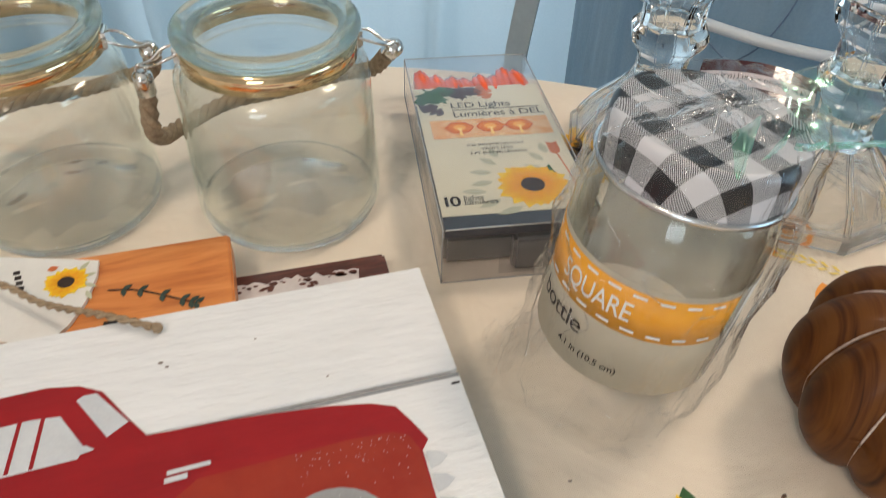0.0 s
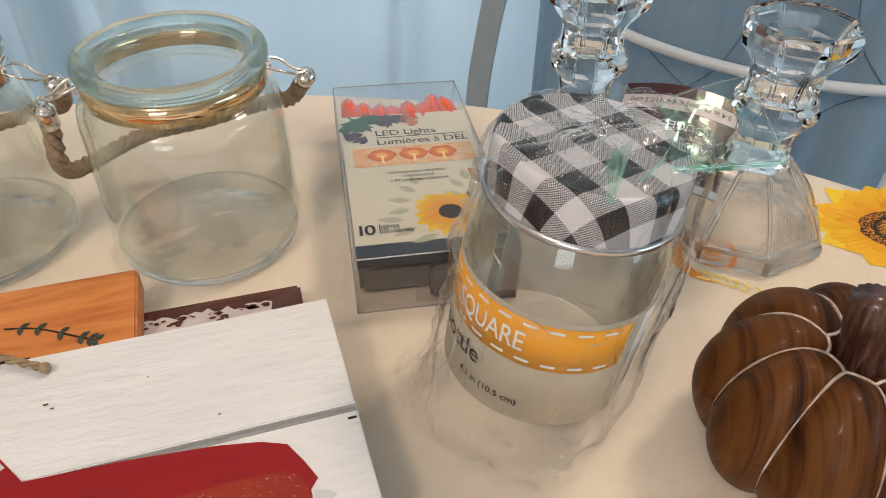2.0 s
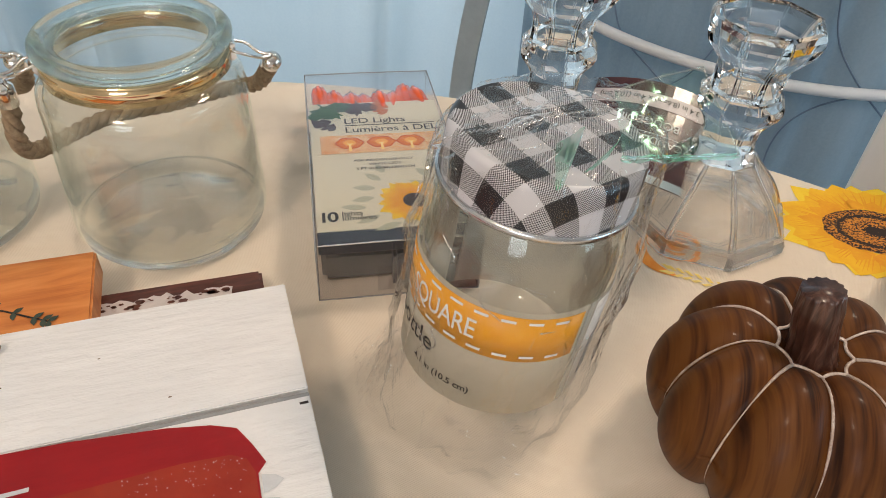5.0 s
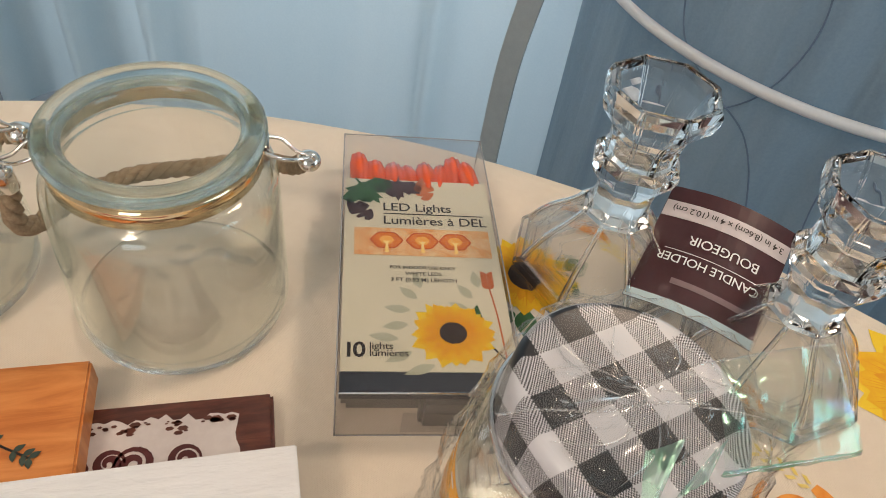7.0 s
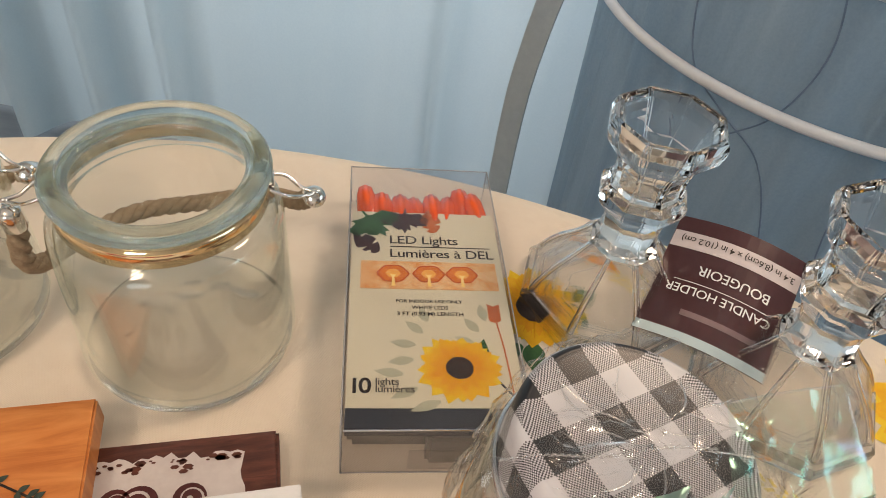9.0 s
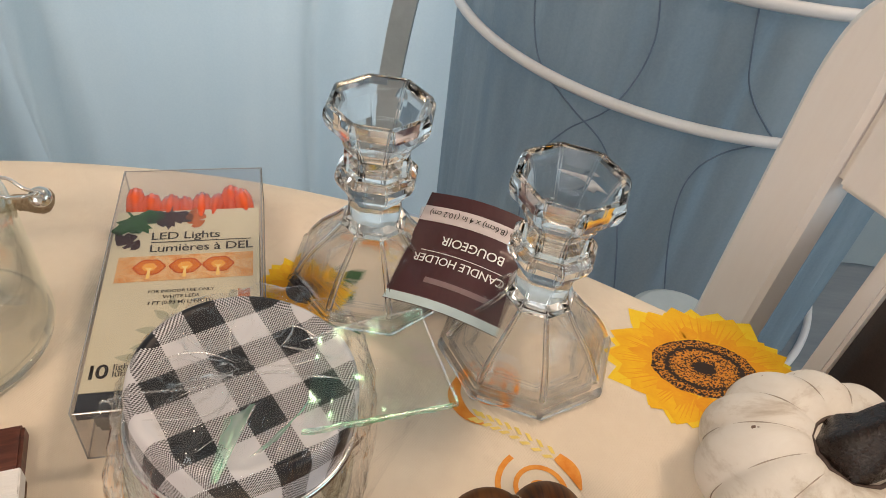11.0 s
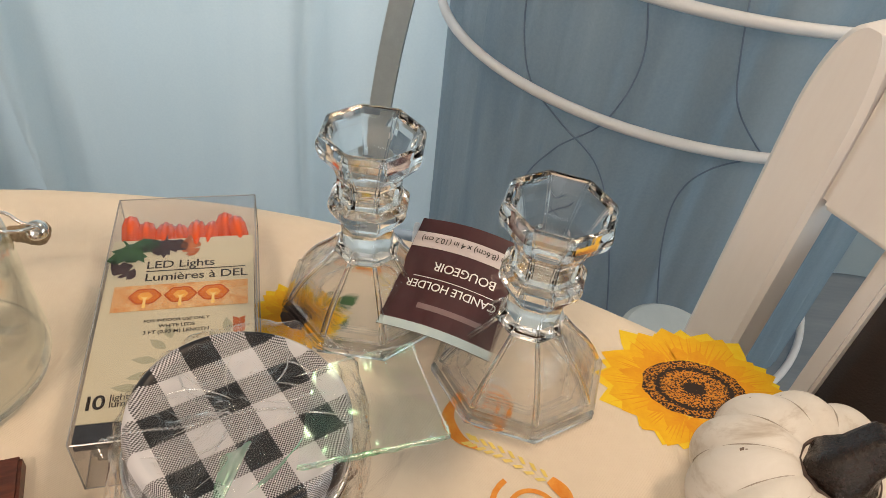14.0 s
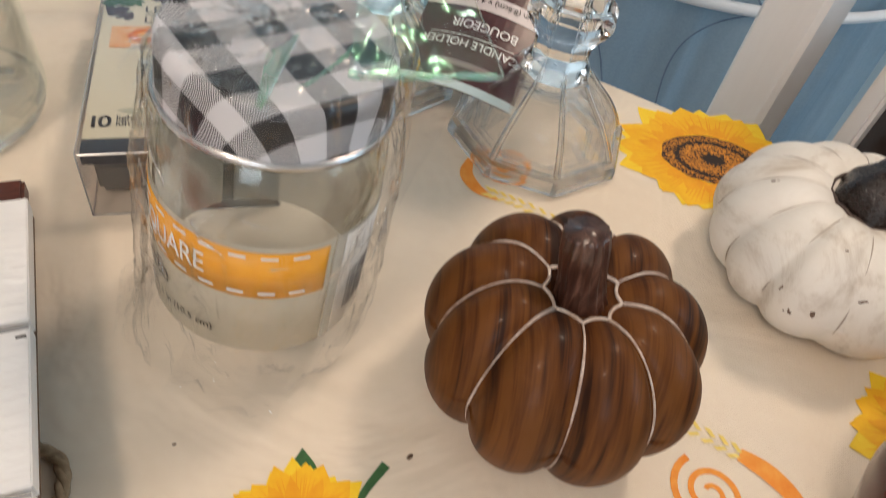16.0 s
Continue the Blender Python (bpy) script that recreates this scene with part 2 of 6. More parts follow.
def antique_mat():
    """White paint with a faint brown wash and scattered dark flecks."""
    m, t, out = nodes_of("antiqued_white_paint")
    p = principled(t, out, 0.5)
    vec = mapping(t)
    wash = ramp(t, noise_node(t, vec, 26.0, 6, 0.7, 0.9), [(0.30, (0.52, 0.45, 0.37)), (0.46, (0.78, 0.74, 0.68)), (0.70, (0.85, 0.82, 0.77))])
    fleck = noise_node(t, vec, 210.0, 2, 0.4, 0.3)
    where = noise_node(t, vec, 40.0, 2, 0.5)
    spot = math_node(t, "GREATER_THAN", math_node(t, "ADD", fleck, math_node(t, "MULTIPLY", where, 0.35)), 0.95)
    mx = t.nodes.new("ShaderNodeMixRGB")
    link(t, spot, mx.inputs[0])
    link(t, wash, mx.inputs[1])
    mx.inputs[2].default_value = (0.16, 0.10, 0.07, 1)
    link(t, mx.outputs[0], p.inputs["Base Color"])
    link(t, bump(t, noise_node(t, vec, 180.0, 4, 0.6), 0.25, 0.0005), p.inputs["Normal"])
    return m


def clear_label_mat(name, c, clear):
    """Printed clear film: part see-through, part milky."""
    m, t, out = nodes_of(name)
    col = ramp(t, noise_node(t, mapping(t), 90.0, 4, 0.6), [(0.3, c), (0.7, tuple(min(1.0, v * 1.08) for v in c))])
    d = t.nodes.new("ShaderNodeBsdfDiffuse")
    tl = t.nodes.new("ShaderNodeBsdfTranslucent")
    tr = t.nodes.new("ShaderNodeBsdfTransparent")
    link(t, col, d.inputs["Color"])
    link(t, col, tl.inputs["Color"])
    prev = d.outputs[0]
    for amount, node in ((0.5, tl), (clear, tr)):
        mx = t.nodes.new("ShaderNodeMixShader")
        mx.inputs[0].default_value = amount
        link(t, prev, mx.inputs[1])
        link(t, node.outputs[0], mx.inputs[2])
        prev = mx.outputs[0]
    link(t, prev, out.inputs["Surface"])
    return m


def metal_mat(name, c, rough):
    return surf(name, c, tuple(v * 0.85 for v in c), 60.0, rough, 1.0, 0.03, 0.0002, rough_var=0.04)


M_CLOTH = cloth_mat()


def slab_mat(name, wave, clear, tint=(0.985, 0.99, 0.98), ior=1.3):
    """Thick pressed glass base: wavy, partly clear."""
    m, t, out = nodes_of(name)
    p = principled(t, out, 0.0)
    p.inputs["Base Color"].default_value = (*tint, 1)
    p.inputs["Transmission Weight"].default_value = 1.0
    p.inputs["IOR"].default_value = ior
    link(t, bump(t, noise_node(t, mapping(t), 42.0, 1, 0.4, 0.5), wave, 0.004), p.inputs["Normal"])
    tr = t.nodes.new("ShaderNodeBsdfTransparent")
    tr.inputs[0].default_value = (*tint, 1)
    mx = t.nodes.new("ShaderNodeMixShader")
    mx.inputs[0].default_value = clear
    link(t, p.outputs[0], mx.inputs[1])
    link(t, tr.outputs[0], mx.inputs[2])
    link(t, mx.outputs[0], out.inputs["Surface"])
    return m


M_SLAB = slab_mat("pressed_glass_base", 1.0, 0.42, (0.97, 0.978, 0.972))
M_RIM = slab_mat("thick_rim_glass", 0.03, 0.30, (0.90, 0.955, 0.925), 1.42)
M_EDGE_GLASS = slab_mat("pressed_edge_glass", 0.2, 0.15, (0.985, 0.99, 0.99), 1.42)
M_CRYSTAL = glass_mat("pressed_crystal_glass", (0.985, 0.99, 0.99), 0.55, 1.36)
M_FILM = film_mat("crinkled_clear_film", amount=0.85, crinkle=0.70, scale=60.0, haze=0.022, body=(0.98, 0.98, 0.98), stretch=(1.5, 0.45, 0.7), turn=-25.0)
M_SHELL = film_mat("thin_glass_wall", gloss=(0.96, 1.0, 0.96), amount=0.9, rough=0.04, crinkle=0.06, scale=18.0, haze=0.045, body=(0.974, 0.978, 0.971), power=3.0)
M_SKIRT = slab_mat("wavy_glass_skirt", 0.22, 0.50, (0.985, 0.99, 0.99), 1.42)
M_TAIL_FILM = film_mat("smooth_iridescent_film", amount=0.35, rough=0.20, crinkle=0.07, scale=34.0, colourful=True, haze=0.09, body=(0.985, 0.985, 0.985), power=1.5)
M_BUNCH = film_mat("bunched_clear_film", amount=0.9, rough=0.05, crinkle=0.12, scale=60.0, haze=0.045, body=(0.98, 0.98, 0.98))
M_CREST = film_mat("mint_iridescent_fold", amount=0.5, rough=0.30, crinkle=0.08, scale=40.0, colourful=True, haze=0.32)
M_CREASE = film_mat("film_crease", amount=0.7, rough=0.2, crinkle=0.05, scale=40.0, haze=0.22)
M_BOX = film_mat("clear_box_plastic", amount=0.6, crinkle=0.02, scale=30.0, haze=0.018, body=(0.945, 0.94, 0.945))
M_EDGE = surf("folded_plastic_edge", (0.30, 0.30, 0.30), (0.46, 0.46, 0.45), 300.0, 0.2, bump_s=0)
M_CARD = surf("cream_card_print", (0.72, 0.68, 0.50), (0.78, 0.74, 0.56), 30.0, 0.45, bump_s=0.05)
M_NAVY = surf("dark_card_print", (0.035, 0.038, 0.05), (0.05, 0.052, 0.065), 40.0, 0.45)
M_INK = surf("black_brown_ink", (0.018, 0.012, 0.010), (0.03, 0.02, 0.018), 90.0, 0.5, bump_s=0)
M_WHITE_INK = surf("white_ink", (0.80, 0.80, 0.80), (0.86, 0.86, 0.86), 90.0, 0.5, bump_s=0)
M_ORANGE_LENS = surf("orange_plastic_lens", (0.78, 0.07, 0.008), (0.92, 0.14, 0.015), 120.0, 0.18, bump_s=0.1, coat=0.4)
M_TRAY = surf("grey_plastic_tray", (0.16, 0.155, 0.15), (0.22, 0.21, 0.20), 50.0, 0.35)
M_LEAF = surf("green_print", (0.022, 0.085, 0.028), (0.05, 0.16, 0.05), 140.0, 0.7, bump_s=0.05)
M_SPRIG = surf("dark_sage_paint", (0.030, 0.050, 0.038), (0.060, 0.085, 0.065), 140.0, 0.6, bump_s=0)
M_SAGE = surf("sage_print", (0.46, 0.47, 0.33), (0.54, 0.54, 0.40), 140.0, 0.6, bump_s=0)
M_MAPLE_DARK = surf("dark_plum_leaf_print", (0.045, 0.02, 0.025), (0.09, 0.04, 0.04), 140.0, 0.55, bump_s=0)
M_MAPLE_RUST = surf("rust_leaf_print", (0.55, 0.13, 0.04), (0.70, 0.22, 0.07), 140.0, 0.55, bump_s=0)
M_PETAL = surf("yellow_petal_print", (0.86, 0.42, 0.006), (0.94, 0.58, 0.015), 70.0, 0.72, bump_s=0.05, distort=0.5)
M_PETAL_DEEP = surf("amber_petal_print", (0.82, 0.32, 0.004), (0.90, 0.46, 0.01), 80.0, 0.72, bump_s=0.05)
M_PETAL_LEMON = surf("lemon_petal_print", (0.90, 0.58, 0.01), (0.95, 0.70, 0.04), 80.0, 0.72, bump_s=0.05)
M_SEED = seed_disc_mat()
M_BRUSH = surf("orange_brush_print", (0.82, 0.25, 0.02), (0.92, 0.42, 0.08), 160.0, 0.72, bump_s=0.05)
M_CHEVRON = surf("pale_yellow_print", (0.85, 0.66, 0.13), (0.86, 0.72, 0.28), 160.0, 0.72, bump_s=0.05)
M_PUMPKIN_WOOD = lobe_wood_mat("walnut_grain_paint", ((0.025, 0.008, 0.003), (0.082, 0.026, 0.006), (0.138, 0.050, 0.011)), 0.5)
M_STEM_WOOD = wood_mat("dark_walnut_stem", ((0.012, 0.005, 0.004), (0.06, 0.022, 0.014), (0.17, 0.085, 0.06)), 60.0, (4, 4, 0.35), 0.28, 0.3)
M_VEIN = surf("whitewash_in_creases", (0.34, 0.22, 0.16), (0.80, 0.72, 0.66), 260.0, 0.45, bump_s=0.2)
M_WHITE_PUMPKIN = antique_mat()
M_BLACK_STEM = surf("glossy_black_brown_stem", (0.006, 0.003, 0.002), (0.022, 0.009, 0.006), 90.0, 0.26, bump_s=0.5, bump_d=0.001)
M_SMUDGE_DARK = surf("dark_antique_line", (0.05, 0.03, 0.022), (0.10, 0.065, 0.05), 200.0, 0.5, bump_s=0.1)
M_SMUDGE = surf("brown_antique_smudge", (0.30, 0.24, 0.19), (0.48, 0.42, 0.36), 200.0, 0.6, bump_s=0.1)
M_SIGN_WHITE = surf("white_printed_plank", (0.77, 0.77, 0.775), (0.85, 0.85, 0.855), 24.0, 0.5, bump_s=0.9, bump_d=0.0008, bscale=130.0, stretch=(0.5, 2.4, 1), distort=0.6)
M_SIGN_EDGE = surf("brown_fibreboard_edge", (0.10, 0.055, 0.03), (0.17, 0.10, 0.06), 150.0, 0.8)
M_GREY_INK = surf("grey_printed_line", (0.27, 0.27, 0.275), (0.34, 0.34, 0.345), 120.0, 0.5, bump_s=0)
M_PALE_INK = surf("pale_grey_print", (0.55, 0.57, 0.60), (0.66, 0.68, 0.70), 120.0, 0.5, bump_s=0)
M_RED = surf("red_truck_print", (0.27, 0.006, 0.010), (0.35, 0.010, 0.013), 40.0, 0.35, bump_s=0.08, stretch=(0.5, 2, 1))
M_RUST = surf("orange_red_fender_print", (0.29, 0.022, 0.010), (0.37, 0.042, 0.016), 30.0, 0.35, bump_s=0.08)
M_ORANGE_WOOD = wood_mat("orange_stained_wood", ((0.50, 0.14, 0.03), (0.68, 0.24, 0.06), (0.78, 0.32, 0.10)), 12.0, (1.0, 7.0, 1.0), 0.4, 0.1, (0, 0, -0.39))
M_BROWN_WOOD = wood_mat("dark_brown_stained_wood", ((0.05, 0.014, 0.010), (0.10, 0.028, 0.018), (0.16, 0.05, 0.03)), 30.0, (1, 6, 1), 0.4, 0.1, (0, 0, -0.39))
M_DISTRESSED = surf("distressed_pale_paint", (0.58, 0.52, 0.51), (0.70, 0.65, 0.63), 40.0, 0.55)
M_SCROLL = surf("maroon_scroll_print", (0.07, 0.012, 0.012), (0.11, 0.02, 0.02), 90.0, 0.45, bump_s=0)
M_TAG_WHITE = surf("white_gift_tag_card", (0.74, 0.72, 0.69), (0.80, 0.79, 0.76), 60.0, 0.55, bump_s=0.1)
M_TWINE = surf("jute_twine", (0.26, 0.17, 0.10), (0.48, 0.36, 0.23), 500.0, 0.9, bump_s=0.6, bump_d=0.0006)
M_MAROON = surf("glossy_maroon_tag", (0.055, 0.016, 0.020), (0.075, 0.022, 0.026), 60.0, 0.22, bump_s=0.02, coat=0.5)
M_TAG_STRIP = surf("pale_pink_grey_band", (0.62, 0.56, 0.58), (0.68, 0.62, 0.63), 60.0, 0.35, bump_s=0)
M_TAG_DIM = surf("dim_pink_print", (0.20, 0.13, 0.14), (0.26, 0.18, 0.19), 60.0, 0.35, bump_s=0)
M_MINT = surf("pale_blue_band", (0.50, 0.64, 0.68), (0.56, 0.70, 0.73), 60.0, 0.35, bump_s=0)
M_CHROME = metal_mat("polished_chrome", (0.82, 0.80, 0.77), 0.08)
M_BAND = metal_mat("polished_steel_band", (0.86, 0.66, 0.40), 0.04)
M_TIN = metal_mat("silver_tin_rim", (0.72, 0.73, 0.75), 0.2)
M_GINGHAM = gingham_mat(-0.0040, 0.0095, radians(40.0), 0.0087)
M_LABEL = clear_label_mat("milky_clear_label", (0.90, 0.83, 0.70), 0.38)
M_LABEL_BACK = clear_label_mat("thin_clear_label", (0.90, 0.86, 0.78), 0.58)
M_LABEL_ORANGE = surf("orange_label_band", (0.86, 0.36, 0.015), (0.92, 0.43, 0.03), 60.0, 0.4, bump_s=0)
M_CHAIR = surf("white_painted_chair_wood", (0.84, 0.81, 0.80), (0.89, 0.87, 0.86), 14.0, 0.38, bump_s=0.12, stretch=(3, 3, 0.4))
M_CUSHION = surf("dark_brown_leather", (0.030, 0.020, 0.017), (0.055, 0.037, 0.030), 60.0, 0.5, bump_s=0.5, bump_d=0.001)
M_HOOP = surf("white_coated_hoop_wire", (0.86, 0.86, 0.88), (0.90, 0.90, 0.92), 30.0, 0.4, bump_s=0.05)
# In both cloths the first, darker tone is painted fold shade.
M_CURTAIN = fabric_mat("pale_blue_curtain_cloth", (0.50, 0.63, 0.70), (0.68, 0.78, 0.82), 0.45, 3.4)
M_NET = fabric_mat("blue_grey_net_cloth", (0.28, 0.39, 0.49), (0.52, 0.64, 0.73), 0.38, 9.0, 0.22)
M_STRAP = surf("grey_fabric_strap", (0.46, 0.53, 0.57), (0.54, 0.61, 0.64), 60.0, 0.8)
M_FLOOR = surf("blue_grey_floor_board", (0.20, 0.24, 0.28), (0.28, 0.32, 0.36), 5.0, 0.5, stretch=(1, 5, 1))
M_WALL = surf("pale_wall_paint", (0.76, 0.75, 0.72), (0.82, 0.81, 0.79), 3.0, 0.8)
M_TABLE = wood_mat("table_wood", ((0.10, 0.05, 0.025), (0.2, 0.11, 0.05), (0.28, 0.16, 0.08)), 10.0, (1, 6, 1), 0.45)
M_DARK_CABLE = surf("dark_blue_cable", (0.13, 0.19, 0.27), (0.19, 0.25, 0.34), 60.0, 0.5, bump_s=0)
M_PLASTIC_PALE = surf("pale_blue_plastic", (0.40, 0.50, 0.56), (0.48, 0.57, 0.62), 20.0, 0.4)
M_PLASTIC_GREY = surf("grey_ribbed_plastic", (0.22, 0.25, 0.28), (0.30, 0.33, 0.36), 20.0, 0.5)
M_RED_GLAZE = surf("dark_red_glaze", (0.06, 0.008, 0.006), (0.11, 0.018, 0.012), 30.0, 0.15, bump_s=0.05, coat=0.5)
M_BULB = surf("dark_seed_print", (0.02, 0.012, 0.010), (0.05, 0.025, 0.018), 400.0, 0.6, bump_s=0)
M_BOKEH = surf("orange_photo_print", (0.80, 0.27, 0.04), (0.90, 0.72, 0.40), 170.0, 0.45, bump_s=0, distort=0.6)
M_PHOTO_PUMPKIN = surf("orange_pumpkin_photo_print", (0.62, 0.13, 0.02), (0.80, 0.26, 0.04), 260.0, 0.45, bump_s=0)
M_PHOTO_RIM = surf("dark_orange_photo_print", (0.50, 0.07, 0.01), (0.66, 0.13, 0.02), 300.0, 0.45, bump_s=0)
M_PHOTO_WARM = surf("bright_orange_photo_print", (0.84, 0.36, 0.06), (0.90, 0.50, 0.12), 300.0, 0.45, bump_s=0)
M_PHOTO_GLOW = surf("yellow_stalk_photo_print", (0.90, 0.60, 0.12), (0.92, 0.75, 0.35), 260.0, 0.45, bump_s=0)

# ---- building helpers ----


def thing(name, m=None, label="", category="", group="", kind=""):
    ob = new(name)
    ob.matrix_world = m or Matrix()
    return tagged(ob, label, category, group, kind)


def part(name, bm, material, parent, label="", smooth=False, m=None):
    me = bpy.data.meshes.new(name)
    bm.normal_update()
    if smooth:
        for f in bm.faces:
            f.smooth = True
    bm.to_mesh(me)
    bm.free()
    me.materials.append(material)
    ob = new(name, me)
    if parent:
        ob.parent = parent
    if m:
        ob.matrix_basis = m
    if label:
        ob["label"] = label
    return ob


def structure(name, bm, material, label, smooth=False):
    return tagged(part(name, bm, material, None, smooth=smooth), label, name.split("_")[0], kind="structure")


def add_box(bm, x0, y0, z0, x1, y1, z1, bevel=0.0, m=None):
    vs = bmesh.ops.create_cube(bm, size=1)["verts"]
    for v in vs:
        v.co = Vector((x0 + (v.co.x + 0.5) * (x1 - x0), y0 + (v.co.y + 0.5) * (y1 - y0), z0 + (v.co.z + 0.5) * (z1 - z0)))
    if bevel:
        es = list({e for v in vs for e in v.link_edges})
        r = bmesh.ops.bevel(bm, geom=es, offset=bevel, segments=2, affect="EDGES")
        vs = list({v for f in r["faces"] for v in f.verts} | {v for v in vs if v.is_valid})
    if m:
        bmesh.ops.transform(bm, matrix=m, verts=vs)
    return vs


def box_bm(*a, **k):
    bm = bmesh.new()
    add_box(bm, *a, **k)
    return bm


def lathe(profile, n=64, closed=False, phase=0.0, wobble=None):
    """Turn (radius, height) points round z. wobble(angle, radius, z) may change the radius."""
    bm = bmesh.new()
    rings = []
    for r, z in profile:
        if r < 1e-6:
            rings.append([bm.verts.new((0, 0, z))])
            continue
        ring = []
        for i in range(n):
            a = phase + 2 * math.pi * i / n
            q = wobble(a, r, z) if wobble else r
            ring.append(bm.verts.new((q * math.cos(a), q * math.sin(a), z)))
        rings.append(ring)
    pairs = list(zip(rings, rings[1:])) + ([(rings[-1], rings[0])] if closed else [])
    for a, b in pairs:
        for i in range(n):
            j = (i + 1) % n
            if len(a) == 1 and len(b) == 1:
                continue
            if len(a) == 1:
                bm.faces.new((a[0], b[i], b[j]))
            elif len(b) == 1:
                bm.faces.new((a[j], a[i], b[0]))
            else:
                bm.faces.new((a[i], a[j], b[j], b[i]))
    bmesh.ops.recalc_face_normals(bm, faces=bm.faces)
    return bm


def smooth_path(pts, steps=8):
    """Points of a soft curve through pts."""
    p = [Vector(q) for q in pts]
    p = [2 * p[0] - p[1]] + p + [2 * p[-1] - p[-2]]
    res = []
    for i in range(1, len(p) - 2):
        for s in range(steps):
            u = s / steps
            res.append(0.5 * ((2 * p[i]) + (p[i + 1] - p[i - 1]) * u + (2 * p[i - 1] - 5 * p[i] + 4 * p[i + 1] - p[i + 2]) * u * u + (3 * p[i] - p[i - 1] - 3 * p[i + 1] + p[i + 2]) * u ** 3))
    res.append(p[-2])
    return res


def add_tube(bm, pts, radius, n=8, closed=False):
    rings = []
    count = len(pts)
    up = Vector((0.13, 0.29, 0.95))
    for i, q in enumerate(pts):
        a = pts[i - 1] if (i or closed) else pts[0]
        b = pts[(i + 1) % count] if (i < count - 1 or closed) else pts[-1]
        d = (b - a).normalized()
        s = d.cross(up).normalized()
        w = s.cross(d)
        r = radius(i / max(count - 1, 1)) if callable(radius) else radius
        rings.append([bm.verts.new(q + r * (math.cos(2 * math.pi * k / n) * s + math.sin(2 * math.pi * k / n) * w)) for k in range(n)])
    for i in range(count if closed else count - 1):
        a, b = rings[i], rings[(i + 1) % count]
        for k in range(n):
            bm.faces.new((a[k], a[(k + 1) % n], b[(k + 1) % n], b[k]))
    if not closed:
        bm.faces.new(rings[0][::-1])
        bm.faces.new(rings[-1])


def tube_bm(pts, radius, n=8, steps=8, closed=False):
    bm = bmesh.new()
    add_tube(bm, smooth_path(pts, steps) if steps else [Vector(q) for q in pts], radius, n, closed)
    return bm


def rope_bm(pts, radius, twist=420.0, strands=3, steps=14):
    """A laid rope: strands wound round a soft curve."""
    mid = smooth_path(pts, steps)
    bm = bmesh.new()
    run = [0.0]
    for a, b in zip(mid, mid[1:]):
        run.append(run[-1] + (b - a).length)
    up = Vector((0.13, 0.29, 0.95))
    for s in range(strands):
        line = []
        for i, q in enumerate(mid):
            d = (mid[min(i + 1, len(mid) - 1)] - mid[max(i - 1, 0)]).normalized()
            e = d.cross(up).normalized()
            w = e.cross(d)
            a = run[i] * twist / (radius * 320) + 2 * math.pi * s / strands
            line.append(q + radius * 0.52 * (math.cos(a) * e + math.sin(a) * w))
        add_tube(bm, line, radius * 0.58, 6)
    return bm


def add_poly(bm, pts, z=0.0):
    return bm.faces.new([bm.verts.new((p[0], p[1], z)) for p in pts])


def poly_bm(pts, z=0.0):
    bm = bmesh.new()
    add_poly(bm, pts, z)
    bmesh.ops.triangulate(bm, faces=bm.faces)
    return bm


def up_normals(bm):
    for f in bm.faces:
        f.normal_update()
        if f.normal.z < 0:
            f.normal_flip()


def petal(length, width, n=7, base=0.0, tip=0.0):
    """Outline of a petal along +x from base."""
    side = [(base + length * i / n, width * 0.5 * (math.sin(math.pi * (i / n) ** 0.8)) ** 1.05 if 0 < i < n else (width * 0.12 if i == 0 else tip)) for i in range(n + 1)]
    return side + [(x, -y) for x, y in reversed(side) if y > 1e-9]


def turned(pts, a, cx=0.0, cy=0.0):
    c, s = math.cos(a), math.sin(a)
    return [(cx + c * x - s * y, cy + s * x + c * y) for x, y in pts]


def stroke_pts(pts, width):
    """Outline of a brush stroke along pts; width(u) gives its breadth."""
    p = [Vector((x, y)) for x, y in pts]
    left, right = [], []
    for i, q in enumerate(p):
        d = (p[min(i + 1, len(p) - 1)] - p[max(i - 1, 0)]).normalized()
        w = width(i / (len(p) - 1)) / 2
        left.append((q.x - d.y * w, q.y + d.x * w))
        right.append((q.x + d.y * w, q.y - d.x * w))
    return left, right


def add_stroke(bm, pts, width, z):
    w = width if callable(width) else (lambda u: width)
    left, right = stroke_pts(pts, w)
    a = [bm.verts.new((*q, z)) for q in left]
    b = [bm.verts.new((*q, z)) for q in right]
    for i in range(len(a) - 1):
        bm.faces.new((b[i], b[i + 1], a[i + 1], a[i]))


def text_bm(words, width, bend=None, thick=0.0, bold=0.006):
    """Words in the built-in font as a flat mesh, scaled to a width, starting at x = 0."""
    cu = bpy.data.curves.new("words", "FONT")
    cu.body = words
    cu.size, cu.resolution_u, cu.offset, cu.space_character = 1.0, 3, bold, 0.95 + bold
    ob = bpy.data.objects.new("words", cu)
    scene.collection.objects.link(ob)
    dg = bpy.context.evaluated_depsgraph_get()
    me = bpy.data.meshes.new_from_object(ob.evaluated_get(dg))
    bm = bmesh.new()
    bm.from_mesh(me)
    bpy.data.objects.remove(ob)
    bpy.data.curves.remove(cu)
    bpy.data.meshes.remove(me)
    x0, x1 = min(v.co.x for v in bm.verts), max(v.co.x for v in bm.verts)
    k = width / (x1 - x0)
    for v in bm.verts:
        v.co = Vector(((v.co.x - x0) * k, v.co.y * k, thick))
    if bend:
        for v in bm.verts:
            v.co = bend(v.co)
    return bm

# ---- the room ----
FLOOR_Z = -0.75


def plain_box(name, material, label, *b):
    return structure(name, box_bm(*b), material, label)


